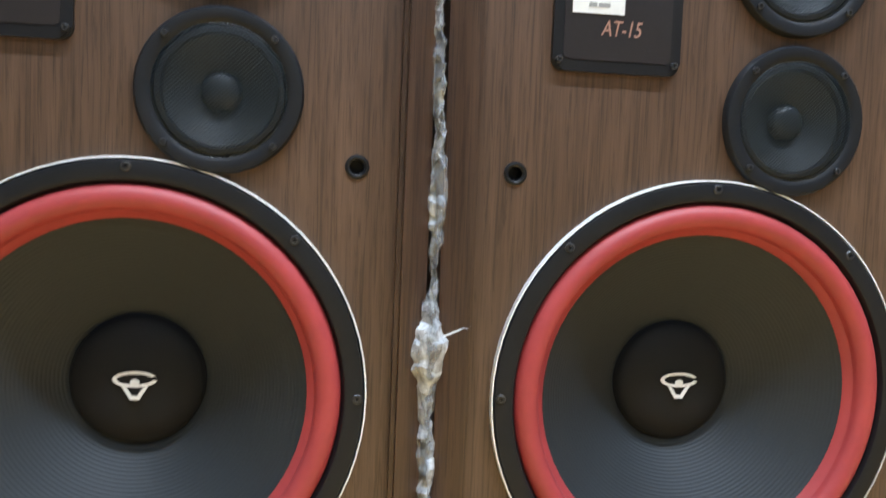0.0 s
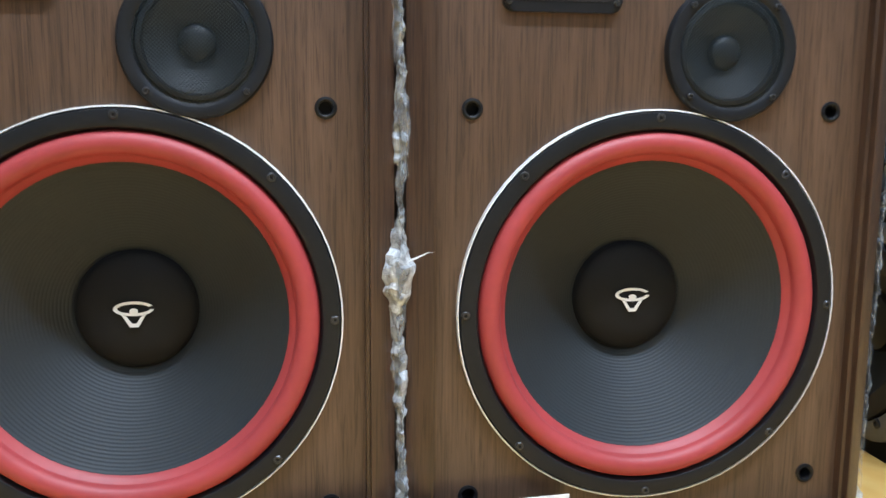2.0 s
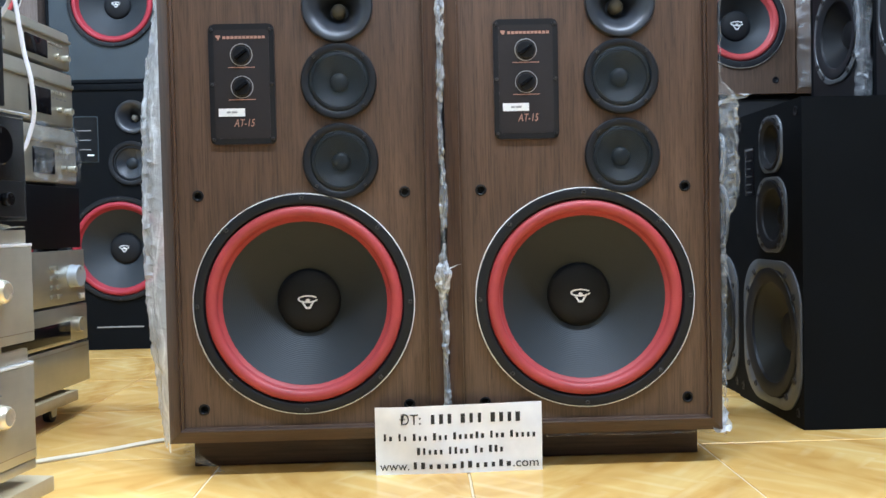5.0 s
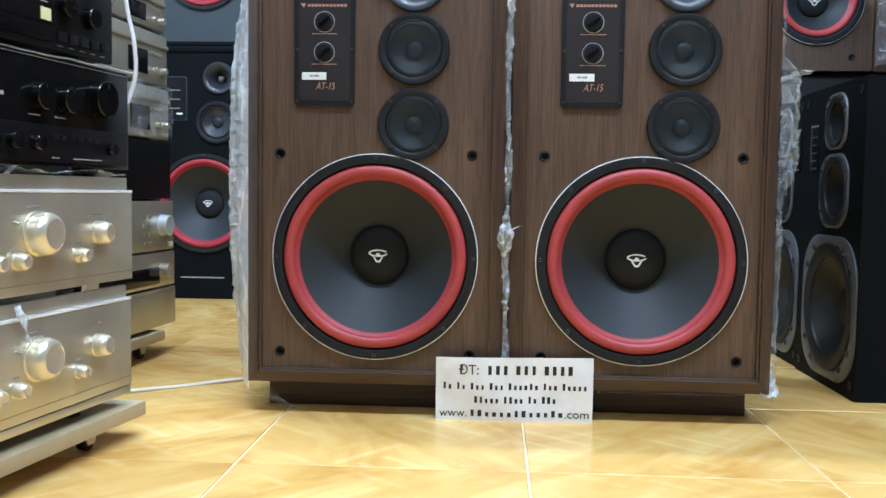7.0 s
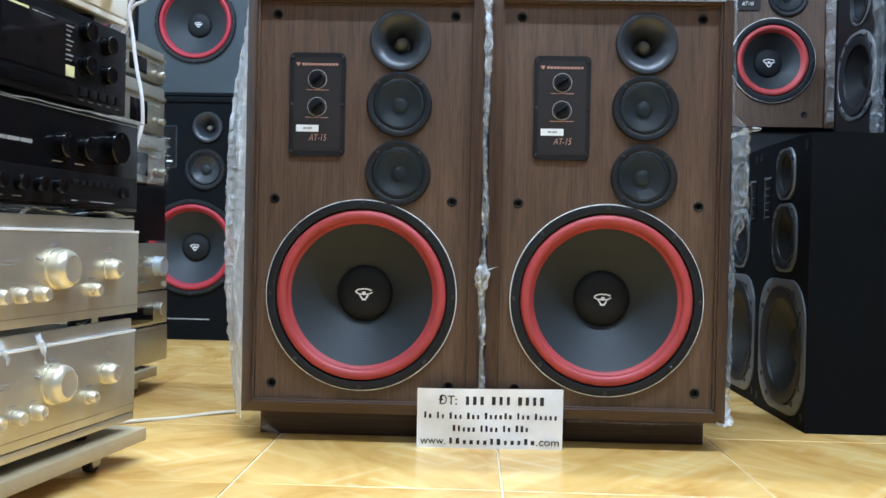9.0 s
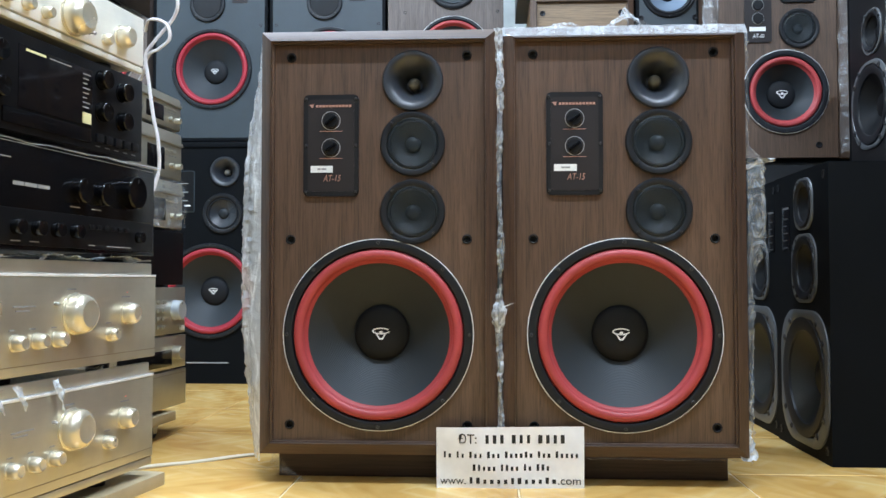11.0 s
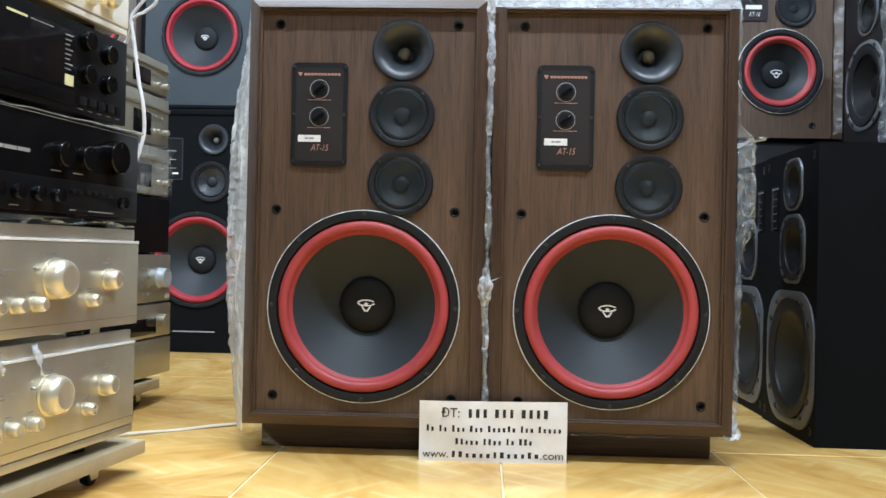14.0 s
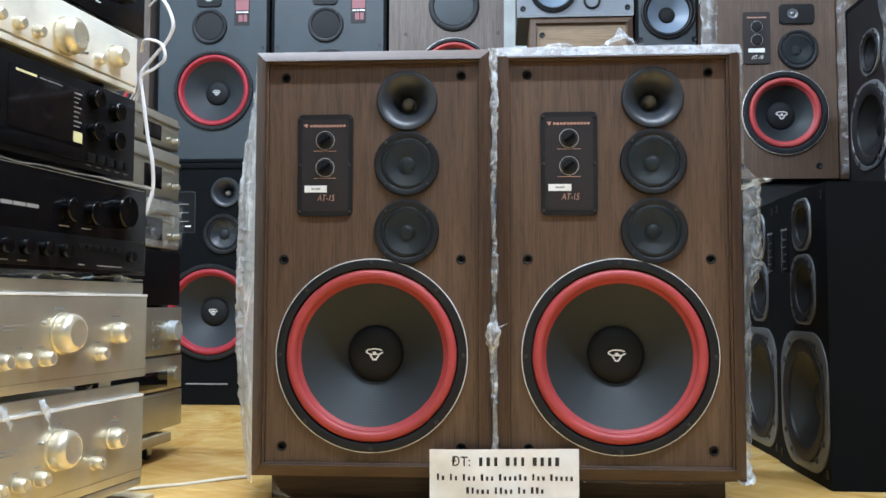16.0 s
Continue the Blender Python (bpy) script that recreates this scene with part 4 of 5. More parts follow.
def cream_amplifier():
    t = thing("amplifier", rack_pose(0.771), "cream gold amplifier with rounded knobs, high on the stack", "amplifier", "champagne amplifiers")
    u0, u1, D = -0.235, 0.207, 0.36
    part("case", box(u0 + 0.003, u1 - 0.003, 0.010, D, 0.002, 0.092, 0.002), SILVER_CASE, t)
    f = part("faceplate", box(u0, u1, 0.0, 0.010, 0.010, 0.095, 0.002), CREAM_FACE, t, "cream gold face panel")
    part("lower_lip", box(u0, u1, 0.002, 0.012, -0.002, 0.0075, 0.001), CREAM_FACE, t)
    knob(f, 0.004, 0.040, 0.029, 0.030, GOLD_KNOB, False)
    knob(f, 0.136, 0.044, 0.0185, 0.023, GOLD_KNOB, False)
    knob(f, 0.090, 0.027, 0.0095, 0.014, GOLD_KNOB, False)
    for x in (-0.062, -0.104, -0.146):
        knob(f, x, 0.027, 0.0095, 0.015, GOLD_KNOB, False)
    part("toggle_switch", sweep([(0.046, 0.0, 0.026), (0.046, -0.008, 0.026), (0.046, -0.012, 0.024)], 0.0026, 10), STEEL, f)
    part("toggle_switch", sweep([(-0.075, 0.0, 0.08), (-0.075, -0.008, 0.08), (-0.075, -0.012, 0.078)], 0.0026, 10), STEEL, f)
    feet(t, u0, u1, D, -0.021, 0.002, 0.06)
    return t


cream_amplifier()


def top_deck():
    t = thing("cassette_deck", rack_pose(0.873), "black hi-fi deck on top of the amplifier stack", "hi-fi unit", "black hi-fi units")
    u0, u1, D = -0.235, 0.228, 0.34
    part("case", box(u0 + 0.003, u1 - 0.003, 0.010, D, 0.004, 0.126, 0.002), BLACK_METAL, t)
    f = part("faceplate", box(u0, u1, 0.0, 0.010, 0.0, 0.130, 0.002), BLACK_GLOSS, t)
    part("display", box(-0.05, 0.10, -0.0015, 0.001, 0.04, 0.10, 0.001), DISPLAY, f)
    knob(f, 0.16, 0.06, 0.018, 0.018, BLACK_PLASTIC)
    for k in range(6):
        part("printed_bar", box(-0.02 + k * 0.02, -0.008 + k * 0.02, -0.0022, 0.0, 0.020, 0.0215), WHITE_INK, f)
    feet(t, u0, u1, D, -0.010, 0.004)
    return t


top_deck()


def caster(parent, x, y, top):
    r = top / 2 - 0.0025
    b = part("caster", box(x - 0.016, x + 0.016, y - 0.016, y + 0.016, top - 0.004, top, 0.001), STEEL, parent, "small swivel caster")
    for sx in (-1, 1):
        part("fork", slab([(x - 0.016, top - 0.004), (x + 0.016, top - 0.004), (x + 0.009, r * 0.7), (x - 0.009, r * 0.7)], y + sx * 0.0105 - 0.001, y + sx * 0.0105 + 0.001), STEEL, b)
    part("wheel", lathe([(0, -0.008), (r * 0.5, -0.009), (r * 0.95, -0.008), (r, -0.006), (r, 0.006), (r * 0.95, 0.008), (r * 0.5, 0.009), (0, 0.008)], x, r, 24, y0=y), BLACK_RUBBER, b)


def cart(m, u0, u1, depth, z0, z1, label):
    t = thing("wheeled_board", m, label, "dolly", "wheeled boards")
    part("board", box(u0, u1, -0.012, depth, z0, z1, 0.003), BOARD, t, "cream laminate board")
    for x in (u0 + 0.06, u1 - 0.11 if z0 < 0.037 else u1 - 0.055):
        for y in (0.03, depth - 0.05):
            caster(t, x, y, z0)
    return t


cart(rack_pose(0.0), -0.25, 0.276, 0.43, 0.034, 0.058, "cream board on casters carrying the amplifier stack")


# film caught between the stacked amplifiers
def rack_film(u0, u1, z, amp, seed, mat, label, front=-0.004, rise=0.012):
    base = rack_pose(0)

    def fn(u, v):
        p = Vector((u0 + (u1 - u0) * u, front + 0.05 * v, z + rise * (math.sin(3 + 14 * u) * 0.3 - v * 0.3)))
        return base @ (p + crumple(p, 0.03, amp, seed))
    return film("film_strip", fn, 60, 8, mat, label)


rack_film(-0.19, 0.21, 0.258, 0.006, 1.1, FILM, "crumpled plastic film between two amplifiers", 0.004)
rack_film(-0.18, 0.245, 0.441, 0.005, 4.1, FILM_MILKY, "shiny plastic film under the black amplifier", -0.003)


def fold_edge(u, v):
    p = Vector((-0.19 + 0.447 * u, -0.003 - 0.003 * math.sin(math.pi * v), 0.5985 + 0.005 * u + (0.0012 + 0.0026 * u) * v + 0.0006 * math.sin(23 * u)))
    return rack_pose(0) @ (p + crumple(p, 0.05, 0.0010, 6.3))


film("film_strip", fold_edge, 80, 5, FILM_MILKY, "shiny folded plastic film along the black amplifier's top edge")



def torn(u0, z, seed, drop):
    base = rack_pose(0)

    def fn(u, v):
        p = Vector((u0 + 0.016 * (u - 0.5) * (1.2 - v) + 0.02 * v * v, -0.006 - 0.006 * math.sin(3 * v), z - drop * v))
        return base @ (p + crumple(p, 0.014, 0.005, seed))
    return film("film_strip", fn, 6, 14, FILM_MILKY, "torn plastic film hanging over the amplifier's edge")


torn(-0.030, 0.256, 3.3, 0.055)
torn(-0.115, 0.254, 5.9, 0.035)
torn(-0.165, 0.250, 7.2, 0.03)


# ---- second stack behind ----
def rear_pose(z):
    return pose(-0.86, 0.5, z, 0, 0, 85)


def small_unit(z0, z1, u1, style, label):
    t = thing("hifi_unit", rear_pose(z0), label, "hi-fi unit", "stack of small silver units")
    u0, D, H = u1 - 0.42, 0.32, z1 - z0
    part("case", box(u0 + 0.004, u1 - 0.004, 0.012, D, 0.004, H - 0.004, 0.002), BLACK_METAL if style == "black" else SILVER_CASE, t)
    f = part("faceplate", box(u0, u1, 0.0, 0.012, 0.003, H, 0.008 if style == "mini" else 0.002), BLACK_METAL if style == "black" else WARM_SILVER, t)
    if style == "mini":
        part("display", box(u1 - 0.20, u1 - 0.105, -0.0012, 0.001, H * 0.18, H * 0.62, 0.001), DISPLAY, f, "dark glass display")
        knob(f, u1 - 0.036, H * 0.30, 0.008, 0.016, WARM_SILVER)
        knob(f, u1 - 0.070, H * 0.30, 0.006, 0.010, WARM_SILVER)
        part("upper_ledge", box(u0 + 0.01, u1 - 0.006, -0.006, 0.001, H * 0.72, H * 0.80, 0.002), WARM_SILVER, f)
        for k in range(4):
            part("push_button", box(u1 - 0.10 + k * 0.018, u1 - 0.088 + k * 0.018, -0.003, 0.0, H * 0.56, H * 0.62, 0.001), WARM_SILVER, f)
            part("printed_bar", box(u1 - 0.10 + k * 0.018, u1 - 0.090 + k * 0.018, -0.0006, 0.0002, H * 0.48, H * 0.50), GREY_INK, f)
    elif style == "knob":
        knob(f, u1 - 0.062, H * 0.52, 0.026, 0.022, PALE_KNOB)
        for r in range(4):
            for c in range(2):
                part("push_button", box(u1 - 0.165 + c * 0.030, u1 - 0.145 + c * 0.030, -0.004, 0.0, H * (0.14 + 0.17 * r), H * (0.22 + 0.17 * r), 0.001), WARM_SILVER, f)
        part("push_button", box(u1 - 0.034, u1 - 0.014, -0.006, 0.0, H * 0.08, H * 0.18, 0.001), WHITE_INK, f)
    elif style == "slot":
        part("display", box(u0 + 0.05, u1 - 0.085, -0.0012, 0.001, H * 0.12, H * 0.60, 0.001), DISPLAY, f)
        knob(f, u1 - 0.065, H * 0.50, 0.018, 0.020, WARM_SILVER)
    elif style == "plain":
        part("groove_shade", box(u0, u1, -0.0006, 0.001, H * 0.90, H * 0.915), GROOVE_SHADE, f)
    feet(t, u0, u1, D, -0.007 if style == "plain" else -0.003, 0.004)
    return t


small_unit(0.800, 0.890, 0.068, "mini", "warm silver mini hi-fi unit with a small display")
small_unit(0.668, 0.797, 0.076, "mini", "warm silver mini hi-fi unit with a small display")
small_unit(0.536, 0.665, 0.084, "mini", "silver mini hi-fi unit under plastic film")
small_unit(0.390, 0.533, 0.090, "black", "black hi-fi unit in the silver stack")
small_unit(0.262, 0.387, 0.104, "knob", "silver amplifier with a large round knob")
small_unit(0.171, 0.259, 0.110, "slot", "silver player with a dark front slot")
small_unit(0.071, 0.168, 0.114, "plain", "plain champagne hi-fi unit on a wheeled board")
cart(rear_pose(0.0), -0.34, 0.030, 0.34, 0.040, 0.064, "cream board on casters carrying the silver stack")


def rear_wrap(u, v):
    base = rear_pose(0)
    p = Vector((-0.12 + 0.21 * u, -0.006 - 0.004 * math.sin(9 * u), 0.545 + 0.125 * v))
    return base @ (p + crumple(p, 0.03, 0.006, 2.9))


film("plastic_film", rear_wrap, 24, 20, FILM, "clear plastic film over the silver unit's front")


def rear_wrap_low(u, v):
    base = rack_pose(0)
    p = Vector((0.212 + 0.014 * u, 0.006 + 0.05 * u, 0.612 + 0.15 * v))
    return base @ (p + crumple(p, 0.03, 0.006, 8.2))


film("plastic_film", rear_wrap_low, 6, 24, FILM, "clear plastic film at the receiver's end")

tagged(part("speaker_cable", sweep([(-0.72, 0.02, 1.02), (-0.668, -0.05, 1.01), (-0.640, -0.06, 0.960), (-0.650, -0.055, 0.925), (-0.690, -0.05, 0.880), (-0.707, -0.05, 0.852), (-0.700, -0.05, 0.800), (-0.690, -0.05, 0.730), (-0.679, -0.05, 0.675), (-0.683, -0.045, 0.607), (-0.720, -0.06, 0.54), (-0.86, -0.12, 0.46), (-0.97, -0.13, 0.30), (-1.00, -0.13, 0.06), (-1.01, -0.13, 0.004)], 0.0036, 8, 0.6), WHITE_CABLE, None, "white flat twin cable hanging beside the amplifiers"), category="cable")
tagged(part("speaker_cable", sweep([(-0.74, 0.03, 0.925), (-0.700, -0.05, 0.925), (-0.665, -0.055, 0.915), (-0.657, -0.055, 0.885), (-0.680, -0.052, 0.865), (-0.703, -0.05, 0.850), (-0.745, -0.03, 0.78), (-0.92, -0.11, 0.52), (-1.03, -0.12, 0.30), (-1.05, -0.12, 0.06), (-1.06, -0.12, 0.004)], 0.0036, 8, 0.6), WHITE_CABLE, None, "white flat cable looped beside the amplifiers"), category="cable")


def strip(u, v):
    a, b = Vector((-0.565, 0.272, 0)), Vector((-0.83, 0.070, 0))
    d = (b - a).normalized()
    s = Vector((-d.y, d.x, 0))
    p = a.lerp(b, u) + s * 0.011 * (2 * v - 1)
    p.z = 0.0035 + 0.002 * math.sin(math.pi * v) + 0.001 * math.sin(11 * u)
    return p


bm = sheet(strip, 30, 4)
ext = bmesh.ops.extrude_face_region(bm, geom=list(bm.faces), use_keep_orig=True)
bmesh.ops.translate(bm, verts=[v for v in ext["geom"] if isinstance(v, bmesh.types.BMVert)], vec=(0, 0, -0.0030))
tagged(part("flat_strip", bm, STRIP, None, "flat white strip lying across the floor tiles"), category="strip")


# ---- loudspeakers along the back ----
def back_cabinet(t, W, H, D, shell, front, holes, edge=0.012):
    part("cabinet", cabinet_shell(-W / 2, W / 2, 0.0, D, 0.0, H, edge), shell, t)
    part("baffle", baffle_mesh(-W / 2 + edge, W / 2 - edge, edge, H - edge, holes), front, t)


def slate_speaker(m):
    t = thing("floor_speaker", m, "slate grey loudspeaker with red-ringed woofer, stacked on another", "loudspeaker", "back row of loudspeakers")
    back_cabinet(t, 0.462, 0.80, 0.40, BLACK_VINYL, SLATE, [(0.008, 0.288, 0.143), (-0.012, 0.548, 0.055)])
    woofer(t, 0.008, 0.288, 0.163, trim=False, ribs=False, ring_mat=RED_BACK_ROW, seg=56)
    f = midrange(t, -0.012, 0.548, 0.071, BLACK_CLOTH)
    part("screen", lathe([(0.055, -0.008), (0.03, -0.011), (0, -0.012)], -0.012, 0.548, 32), BLACK_CLOTH, f, "dark cloth screen")
    p = part("tweeter_plate", slab(round_rect(-0.016, 0.668, 0.100, 0.075, 0.012), -0.006, 0.0, bevel=0.002), BLACK_PLASTIC, t)
    part("tweeter_ring", lathe([(0.020, -0.006), (0.018, -0.0085), (0.010, -0.006), (0, -0.004)], -0.016, 0.668, 24), GREY_INK, p)
    s = part("sticker", box(0.088, 0.150, -0.0012, 0.0002, 0.552, 0.662), PLATE, t, "dark printed sticker with faded red panel")
    part("printed_panel", box(0.093, 0.146, -0.0020, -0.001, 0.612, 0.655), PINK_INK, s)
    for a, b in words(0.095, 0.144, [3, 2, 4], 0.5):
        part("printed_bar", box(a, b, -0.0020, -0.001, 0.602, 0.607), WHITE_INK, s)
    part("printed_bar", box(0.105, 0.122, -0.0020, -0.001, 0.566, 0.594), PINK_INK, s)
    part("printed_bar", box(0.126, 0.140, -0.0020, -0.001, 0.566, 0.594), PINK_INK, s)
    for sx in (-1, 1):
        for z in (0.06, 0.46, 0.75):
            part("grille_socket", lathe([(0.006, 0.0), (0.006, -0.001), (0.004, -0.001), (0.0035, 0.005), (0, 0.005)], sx * 0.205, z, 14), BLACK_PLASTIC, t)
    return t


BLACK_CLOTH = plain("black_speaker_cloth", (0.014, 0.015, 0.017), 0.85, grain=900, relief=0.6)


def black_tower(m, label):
    t = thing("floor_speaker", m, label, "loudspeaker", "back row of loudspeakers")
    back_cabinet(t, 0.462, 0.958, 0.40, BLACK_VINYL, BLACK_VINYL, [(0.006, 0.365, 0.165), (0.055, 0.672, 0.06), (0.063, 0.838, 0.045)])
    woofer(t, 0.006, 0.365, 0.191, trim=False, ribs=False, ring_mat=RED_BACK_ROW, seg=56)
    midrange(t, 0.055, 0.672, 0.080, CONE_GLOSS)
    horn(t, 0.063, 0.838, 0.060)
    p = part("control_plate", slab(round_rect(-0.103, 0.76, 0.082, 0.160, 0.006), -0.004, 0.0), BLACK_GLOSS, t)
    part("plate_rim", slab(round_rect(-0.103, 0.76, 0.088, 0.166, 0.007), -0.002, 0.0), SLATE, p)
    for k in range(3):
        part("printed_bar", box(-0.125, -0.085, -0.0050, -0.004, 0.722 + k * 0.034, 0.7245 + k * 0.034), GREY_INK, p)
    part("printed_bar", box(-0.098, -0.075, -0.0050, -0.004, 0.700, 0.706), WHITE_INK, p)
    part("name_bar", box(-0.085, 0.083, -0.002, 0.0, 0.0795, 0.0845, 0.001), GREY_INK, t)
    part("top_rim", box(-0.229, 0.229, -0.006, 0.001, 0.935, 0.957, 0.003), BLACK_VINYL, t)
    return t


YB = 1.69
black_tower(pose(-1.138, YB, 0), "black floor loudspeaker with red-ringed woofer on the tiles")
black_tower(pose(-0.664, YB, 0), "black floor loudspeaker carrying a slate grey one")
black_tower(pose(-0.195, YB, 0), "black floor loudspeaker carrying a brown one")
slate_speaker(pose(-1.140, YB, 0.962))
slate_speaker(pose(-0.668, YB, 0.940 + 0.022))


def brown_speaker(m):
    t = thing("floor_speaker", m, "grey-brown wooden loudspeaker with red-ringed woofer, stacked on another", "loudspeaker", "back row of loudspeakers")
    back_cabinet(t, 0.455, 0.78, 0.40, GREY_WOOD, GREY_WOOD, [(0.03, 0.335, 0.132), (0.03, 0.608, 0.085)])
    woofer(t, 0.03, 0.335, 0.150, trim=True, ribs=False, seg=56)
    f = midrange(t, 0.03, 0.612, 0.100, BLACK_CLOTH)
    part("screen", lathe([(0.078, -0.009), (0.04, -0.012), (0, -0.013)], 0.03, 0.612, 32), SLATE, f, "grey cloth screen")
    for sx in (-1, 1):
        for z in (0.06, 0.502, 0.73):
            part("grille_socket", lathe([(0.0065, 0.0), (0.0065, -0.001), (0.004, -0.001), (0.0035, 0.005), (0, 0.005)], 0.022 + sx * 0.182, z, 14), BLACK_PLASTIC, t)
    return t


brown_speaker(pose(-0.198, YB, 0.962))
black_tower(pose(-1.618, YB, 0), "black floor loudspeaker carrying a brown one")
brown_speaker(pose(-1.618, YB - 0.02, 0.962))


# group behind the second walnut loudspeaker
def plain_cabinet(m, W, H, D, label):
    t = thing("floor_speaker", m, label, "loudspeaker", "loudspeakers behind the pair")
    back_cabinet(t, W, H, D, BLACK_VINYL, BLACK_CLOTH, [])
    return t


plain_cabinet(pose(0.272, 1.32, 0), 0.40, 0.980, 0.38, "plain black loudspeaker under an oak one")
plain_cabinet(pose(0.592, 1.32, 0), 0.23, 0.980, 0.36, "narrow black loudspeaker under another")
plain_cabinet(pose(0.877, 1.06, 0), 0.366, 0.786, 0.40, "black loudspeaker carrying a small walnut one")
plain_cabinet(pose(1.247, 1.07, 0), 0.366, 0.786, 0.40, "black loudspeaker carrying a small walnut one")

oak = thing("shelf_speaker", pose(0.295, 1.30, 0.981), "small pale oak loudspeaker without drivers showing", "loudspeaker", "loudspeakers behind the pair")
part("cabinet", cabinet_shell(-0.178, 0.178, 0.012, 0.36, 0.0, 0.412, 0.014), OAK, oak)
part("baffle", baffle_mesh(-0.160, 0.160, 0.016, 0.396, []), OAK, oak)
for side in ("top", "bottom", "left", "right"):
    part("frame_moulding", moulding(side, -0.178, 0.178, 0.0, 0.412, 0.024, -0.002, -0.014), WALNUT_FAR, oak)
for x in (-0.135, 0.135):
    socket(oak, x, 0.352)

grey = thing("shelf_speaker", pose(0.274, 1.29, 1.394), "blue-grey loudspeaker lying on its side on an oak one", "loudspeaker", "loudspeakers behind the pair")
back_cabinet(grey, 0.402, 0.26, 0.34, ALU, GREY_PANEL, [(-0.075, 0.10, 0.065)], 0.008)
woofer(grey, -0.075, 0.10, 0.085, trim=False, ribs=False, cone_mat=CONE_BLUE, ring_mat=BLACK_RUBBER, mark=False, seg=40, screws_n=4)
part("port", lathe([(0.030, 0.0), (0.030, -0.004), (0.024, -0.005), (0.021, 0.0), (0.020, 0.03), (0, 0.03)], 0.058, 0.055, 28), BLACK_PLASTIC, grey, "black oval port")
for x in (-0.18, 0.18):
    socket(grey, x, 0.030)
part("tweeter_plate", slab(round_rect(0.13, 0.14, 0.09, 0.11, 0.01), -0.004, 0.0), BLACK_PLASTIC, grey)

blk = thing("shelf_speaker", pose(0.590, 1.30, 0.981), "dark grey loudspeaker with a silvery blue cone", "loudspeaker", "loudspeakers behind the pair")
back_cabinet(blk, 0.218, 0.70, 0.32, BLACK_VINYL, SLATE, [(0.005, 0.425, 0.078)])
woofer(blk, 0.005, 0.425, 0.095, trim=False, ribs=False, cone_mat=CONE_BLUE, ring_mat=BLACK_RUBBER, mark=False, seg=48, screws_n=4)
for sx in (-1, 1):
    socket(blk, sx * 0.092, 0.33)


def hanging(u, v):
    p = Vector((0.640 + 0.050 * u, 1.015 - 0.02 * math.sin(3 * u), 0.02 + 1.55 * v))
    return p + crumple(p, 0.04, 0.010, 12.2)


film("plastic_film", hanging, 8, 110, FILM_LOOSE, "milky plastic film hanging beside the dark loudspeaker")


def small_walnut(m):
    t = thing("shelf_speaker", m, "small walnut loudspeaker with red-ringed woofer, on a black one", "loudspeaker", "loudspeakers behind the pair")
    back_cabinet(t, 0.364, 0.64, 0.34, WALNUT_FAR, WALNUT_FAR, [(0.022, 0.206, 0.122), (0.066, 0.406, 0.046)])
    woofer(t, 0.022, 0.206, 0.132, seg=64, ribs=False, outer=0.1615, inner=0.1300, cap_r=0.0640)
    midrange(t, 0.066, 0.406, 0.062)
    p = part("control_plate", slab(round_rect(-0.060, 0.445, 0.083, 0.165, 0.006), -0.004, 0.001, bevel=0.001), PLATE, t)
    for z in (0.480, 0.438):
        part("control_knob", lathe([(0.0165, -0.003), (0.016, -0.009), (0, -0.0095)], -0.060, z, 24), BLACK_PLASTIC, p)
        part("dial_ring", lathe([(0.0185, -0.004), (0.0185, -0.0052), (0.0172, -0.0052), (0.0172, -0.004)], -0.060, z, 28), GREY_INK, p)
    for a, b in words(-0.090, -0.030, [6, 5], 0.4):
        part("printed_bar", box(a, b, -0.0048, -0.0038, 0.5075, 0.5115), ORANGE_INK, p)
    part("price_sticker", box(-0.087, -0.037, -0.005, -0.0038, 0.398, 0.411), STICKER, p, "small white sticker")
    lettering("lettering", "AT-10", 0.018, STICKER, p, -0.060, -0.0046, 0.382, slant=0.25, width=0.036)
    h = part("tweeter", slab(round_rect(0.064, 0.519, 0.108, 0.062, 0.010), -0.006, 0.001, bevel=0.003), BLACK_PLASTIC, t)
    part("tweeter_ring", lathe([(0.017, -0.006), (0.016, -0.0085), (0.009, -0.007), (0.006, -0.010), (0, -0.011)], 0.051, 0.519, 24), ALU, h, "bright metal ring")
    for sx in (-1, 1):
        for z in (0.039, 0.60):
            socket(t, 0.004 + sx * 0.119, z)
    return t


small_walnut(pose(0.877, 1.04, 0.788))
small_walnut(pose(1.247, 1.05, 0.788))


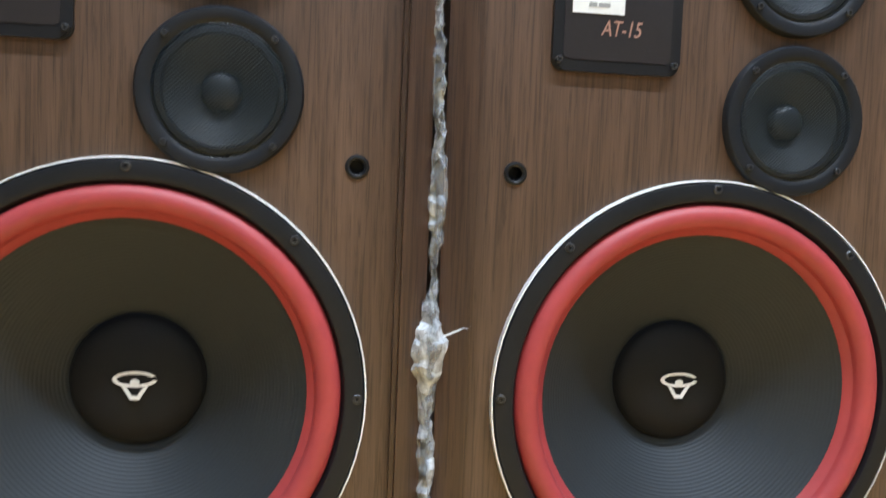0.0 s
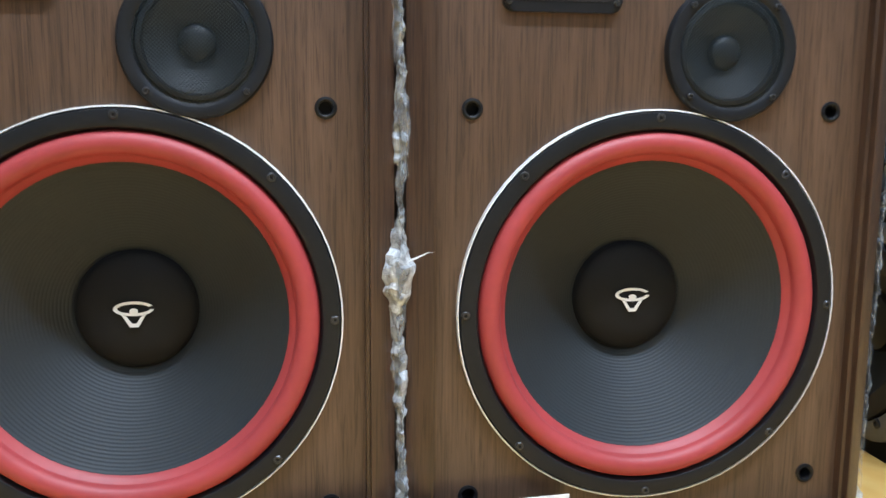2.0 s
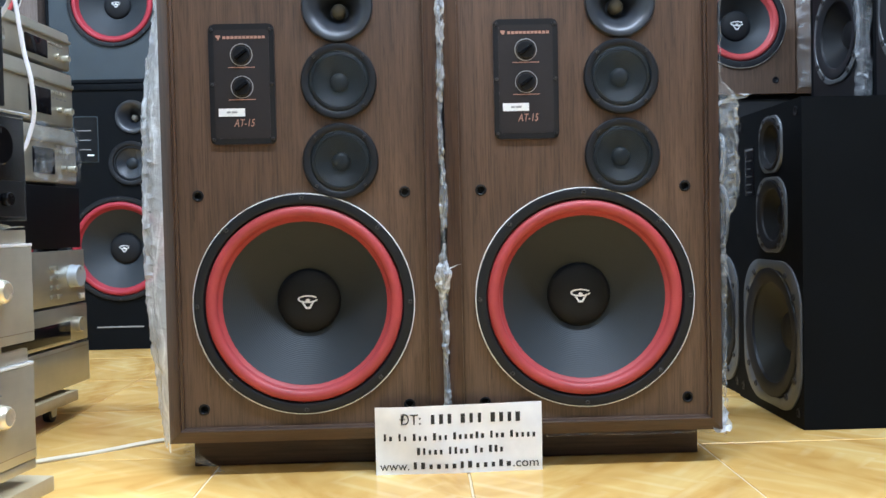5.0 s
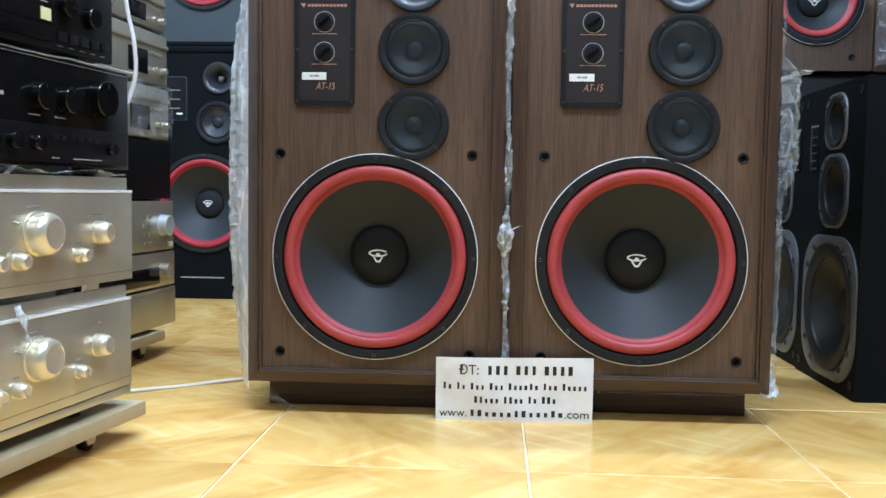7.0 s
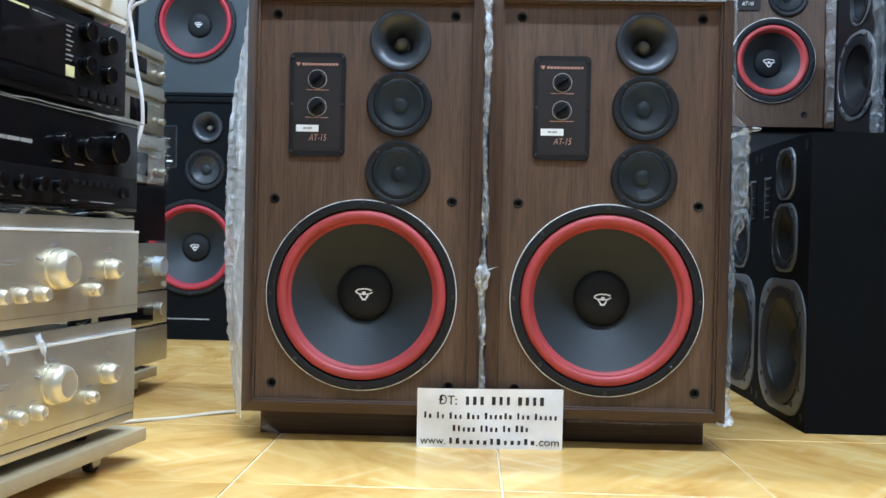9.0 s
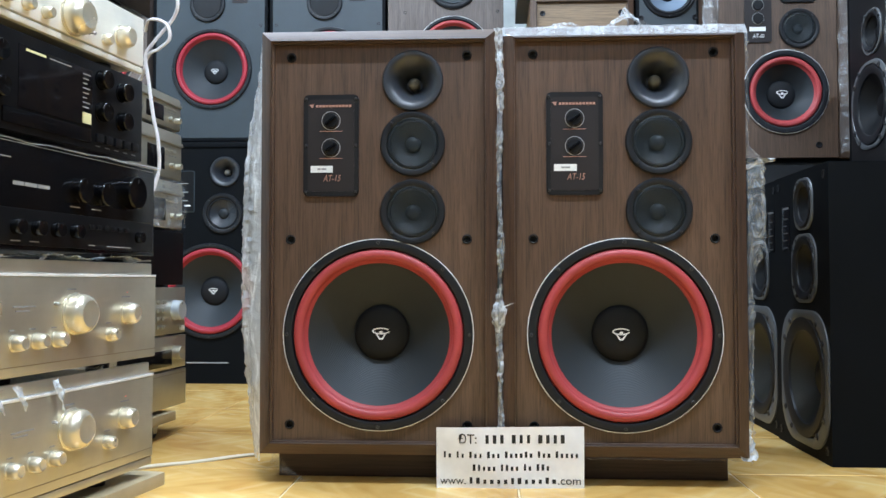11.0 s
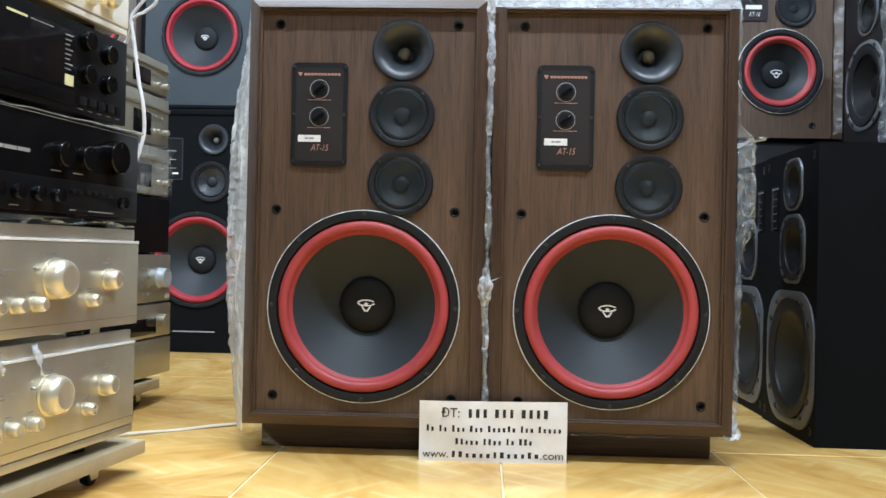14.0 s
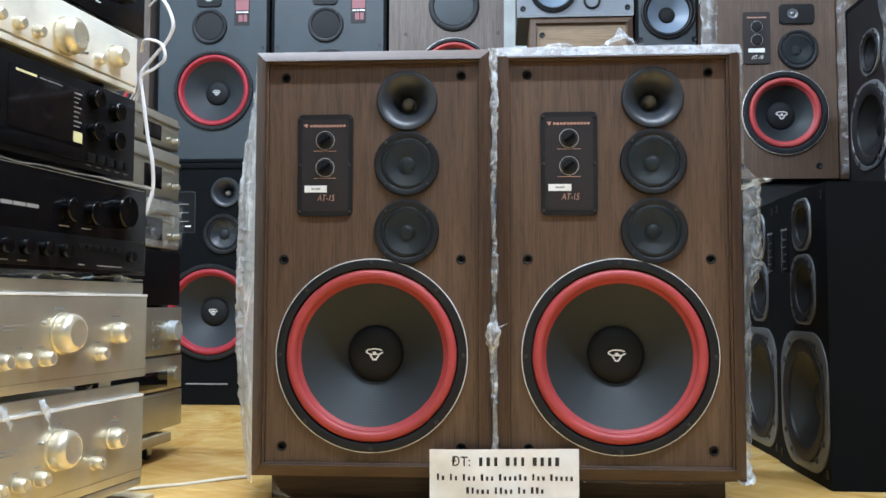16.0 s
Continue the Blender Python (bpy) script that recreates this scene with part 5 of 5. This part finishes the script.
# ---- black loudspeakers with cast rims, turned sideways ----
def rim_driver(parent, cx, cz, R, cone_mat, corner=0.30, bolts=8, inner=0.90):
    """A cone in a cast metal rim with clipped corners."""
    out = round_rect(cx, cz, 2 * R, 2 * R, R * (1 - corner), 8)
    n = len(out)
    bm = bmesh.new()
    rings = []
    for k, y in ((1.0, 0.0), (1.0, -0.0035), (0.988, -0.0045)):
        rings.append([bm.verts.new((cx + (x - cx) * k, y, cz + (z - cz) * k)) for x, z in out])
    for r, y in ((inner * R, -0.0047), ((inner - 0.015) * R, -0.003), ((inner - 0.02) * R, 0.002)):
        ring = []
        for x, z in out:
            a = math.atan2(z - cz, x - cx)
            ring.append(bm.verts.new((cx + r * math.cos(a), y, cz + r * math.sin(a))))
        rings.append(ring)
    for a, b in zip(rings, rings[1:]):
        for i in range(n):
            bm.faces.new((a[i], a[(i + 1) % n], b[(i + 1) % n], b[i]))
    f = part("driver", bm, ALU, parent, "cone driver in a cast metal rim")
    part("surround", lathe([((inner - 0.025) * R, 0.001), ((inner - 0.05) * R, -0.006), ((inner - 0.12) * R, -0.007), (0.70 * R, -0.002), (0.68 * R, 0.004)], cx, cz, 48), BLACK_RUBBER, f)
    part("cone", lathe([(0.69 * R, 0.002), (0.5 * R, 0.16 * R), (0.28 * R, 0.30 * R)], cx, cz, 48), cone_mat, f)
    part("dust_cap", lathe([(0.29 * R, 0.30 * R), (0.26 * R, 0.24 * R), (0.14 * R, 0.205 * R), (0, 0.195 * R)], cx, cz, 32), cone_mat, f)
    for i in range(bolts):
        a = radians(45 + 90 * (i // 2) + (11 if i % 2 else -11))
        ob = new("screw", SCREWS[0.0075 if R > 0.1 else 0.0055])
        ob.parent = f
        ob.location = (cx + 0.97 * R * math.cos(a), -0.0042, cz + 0.97 * R * math.sin(a))
    return f


def rim_speaker(m, label, side=-1, H=0.665, W=0.362):
    """Three drivers in cast rims and a printed panel on the side given."""
    t = thing("floor_speaker", m, label, "loudspeaker", "black loudspeakers with metal rims")
    part("cabinet", cabinet_shell(-W / 2, W / 2, 0.0, 0.42, 0.0, H, 0.018), BLACK_VINYL, t)
    part("baffle", baffle_mesh(-W / 2 + 0.018, W / 2 - 0.018, 0.018, H - 0.018, [(0.018, 0.178, 0.125), (0.028, 0.433, 0.064), (0.028, 0.584, 0.048)]), BLACK_VINYL, t)
    rim_driver(t, 0.018, 0.178, 0.157, CONE_KHAKI, corner=0.38, inner=0.94)
    rim_driver(t, 0.028, 0.433, 0.081, RIM_CONE, bolts=8, inner=0.965)
    rim_driver(t, 0.028, 0.584, 0.061, RIM_CONE, bolts=4, inner=0.965)
    a, b = (-0.128, -0.072) if side < 0 else (0.108, 0.160)
    p = part("control_plate", box(a, b, -0.0015, 0.001, 0.478, 0.588, 0.001), BLACK_GLOSS, t)
    part("printed_bar", box(a + 0.004, b - 0.004, -0.0024, -0.0012, 0.580, 0.585), DIM_INK, p)
    for k in range(5):
        part("printed_bar", box(a + 0.012, b - 0.012 - 0.006 * (k % 2), -0.0024, -0.0012, 0.484 + 0.018 * k, 0.487 + 0.018 * k), FAINT_INK, p)
    for sx in (-1, 1):
        for z in (0.03, 0.64):
            socket(t, sx * 0.155, z)
    return t


rim_speaker(pose(0.716, 0.387, 0, 0, 0, -90), "black loudspeaker with metal-rimmed drivers, side turned to view")
rim_speaker(pose(0.722, 0.756, 0, 0, 0, -90), "black loudspeaker with metal-rimmed drivers beside its twin", 1)


def upper_rim_speaker(m, label):
    t = thing("shelf_speaker", m, label, "loudspeaker", "black loudspeakers with metal rims")
    part("cabinet", cabinet_shell(-0.145, 0.145, 0.0, 0.24, 0.0, 0.56, 0.014), BLACK_VINYL, t)
    part("baffle", baffle_mesh(-0.131, 0.131, 0.014, 0.546, [(0, 0.204, 0.095), (0.016, 0.396, 0.048)]), BLACK_PLASTIC, t)
    rim_driver(t, 0.0, 0.204, 0.117, RIM_CONE, 0.15, inner=0.94)
    rim_driver(t, 0.016, 0.396, 0.060, RIM_CONE, 0.15, 4, 0.94)
    return t


upper_rim_speaker(pose(0.987, 0.628, 0.666, 0, 0, -90), "black loudspeaker with rimmed drivers on top of another")
upper_rim_speaker(pose(0.993, 0.318, 0.666, 0, 0, -90), "black loudspeaker with rimmed drivers on top of another")


def upper_film(u, v):
    p = Vector((0.968 + 0.012 * math.sin(3 * u), 0.425 + 0.075 * u, 0.672 + 0.54 * v))
    return p + crumple(p, 0.035, 0.009, 15.5)


film("plastic_film", upper_film, 10, 50, FILM, "clear plastic film hanging between black loudspeakers")


def far_film(u, v):
    p = Vector((1.060 + 0.030 * u, 1.025 - 0.03 * u, 0.80 + 0.58 * v))
    return p + crumple(p, 0.03, 0.008, 18.5)


film("plastic_film", far_film, 6, 50, FILM, "clear plastic film along the small walnut loudspeaker's side")


def ledge_film(u, v):
    p = Vector((0.50 + 0.06 * u, 0.05 + 0.16 * v, 0.640 + 0.012 * u))
    return p + crumple(p, 0.03, 0.009, 21.0)


film("film_strip", ledge_film, 10, 14, FILM_MILKY, "stiff flap of plastic film sticking out from the cabinet")


# ---- floor tiles ----
PITCH, JOINT = 0.4475, 0.0040
bm = box(-PITCH / 2 + JOINT / 2, PITCH / 2 - JOINT / 2, -PITCH / 2 + JOINT / 2, PITCH / 2 - JOINT / 2, -0.008, 0.0)
bmesh.ops.bevel(bm, geom=[e for e in bm.edges if all(v.co.z > -0.001 for v in e.verts)], offset=0.0012, segments=1, affect="EDGES")
tile_mesh = bpy.data.meshes.new("tile")
bmesh.ops.recalc_face_normals(bm, faces=bm.faces)
bm.to_mesh(tile_mesh)
bm.free()
tile_mesh.materials.append(TILE)
TX, TY = -0.415, -0.320
for i in range(-4, 7):
    for j in range(-8, 6):
        x, y = TX + (i + 0.5) * PITCH, TY + (j + 0.5) * PITCH
        if RX0 - 0.2 < x < RX1 + 0.2 and RY0 - 0.2 < y < RY1 + 0.2:
            ob = new("tile", tile_mesh)
            ob.parent = floor
            ob.location = (x, y, 0.0)
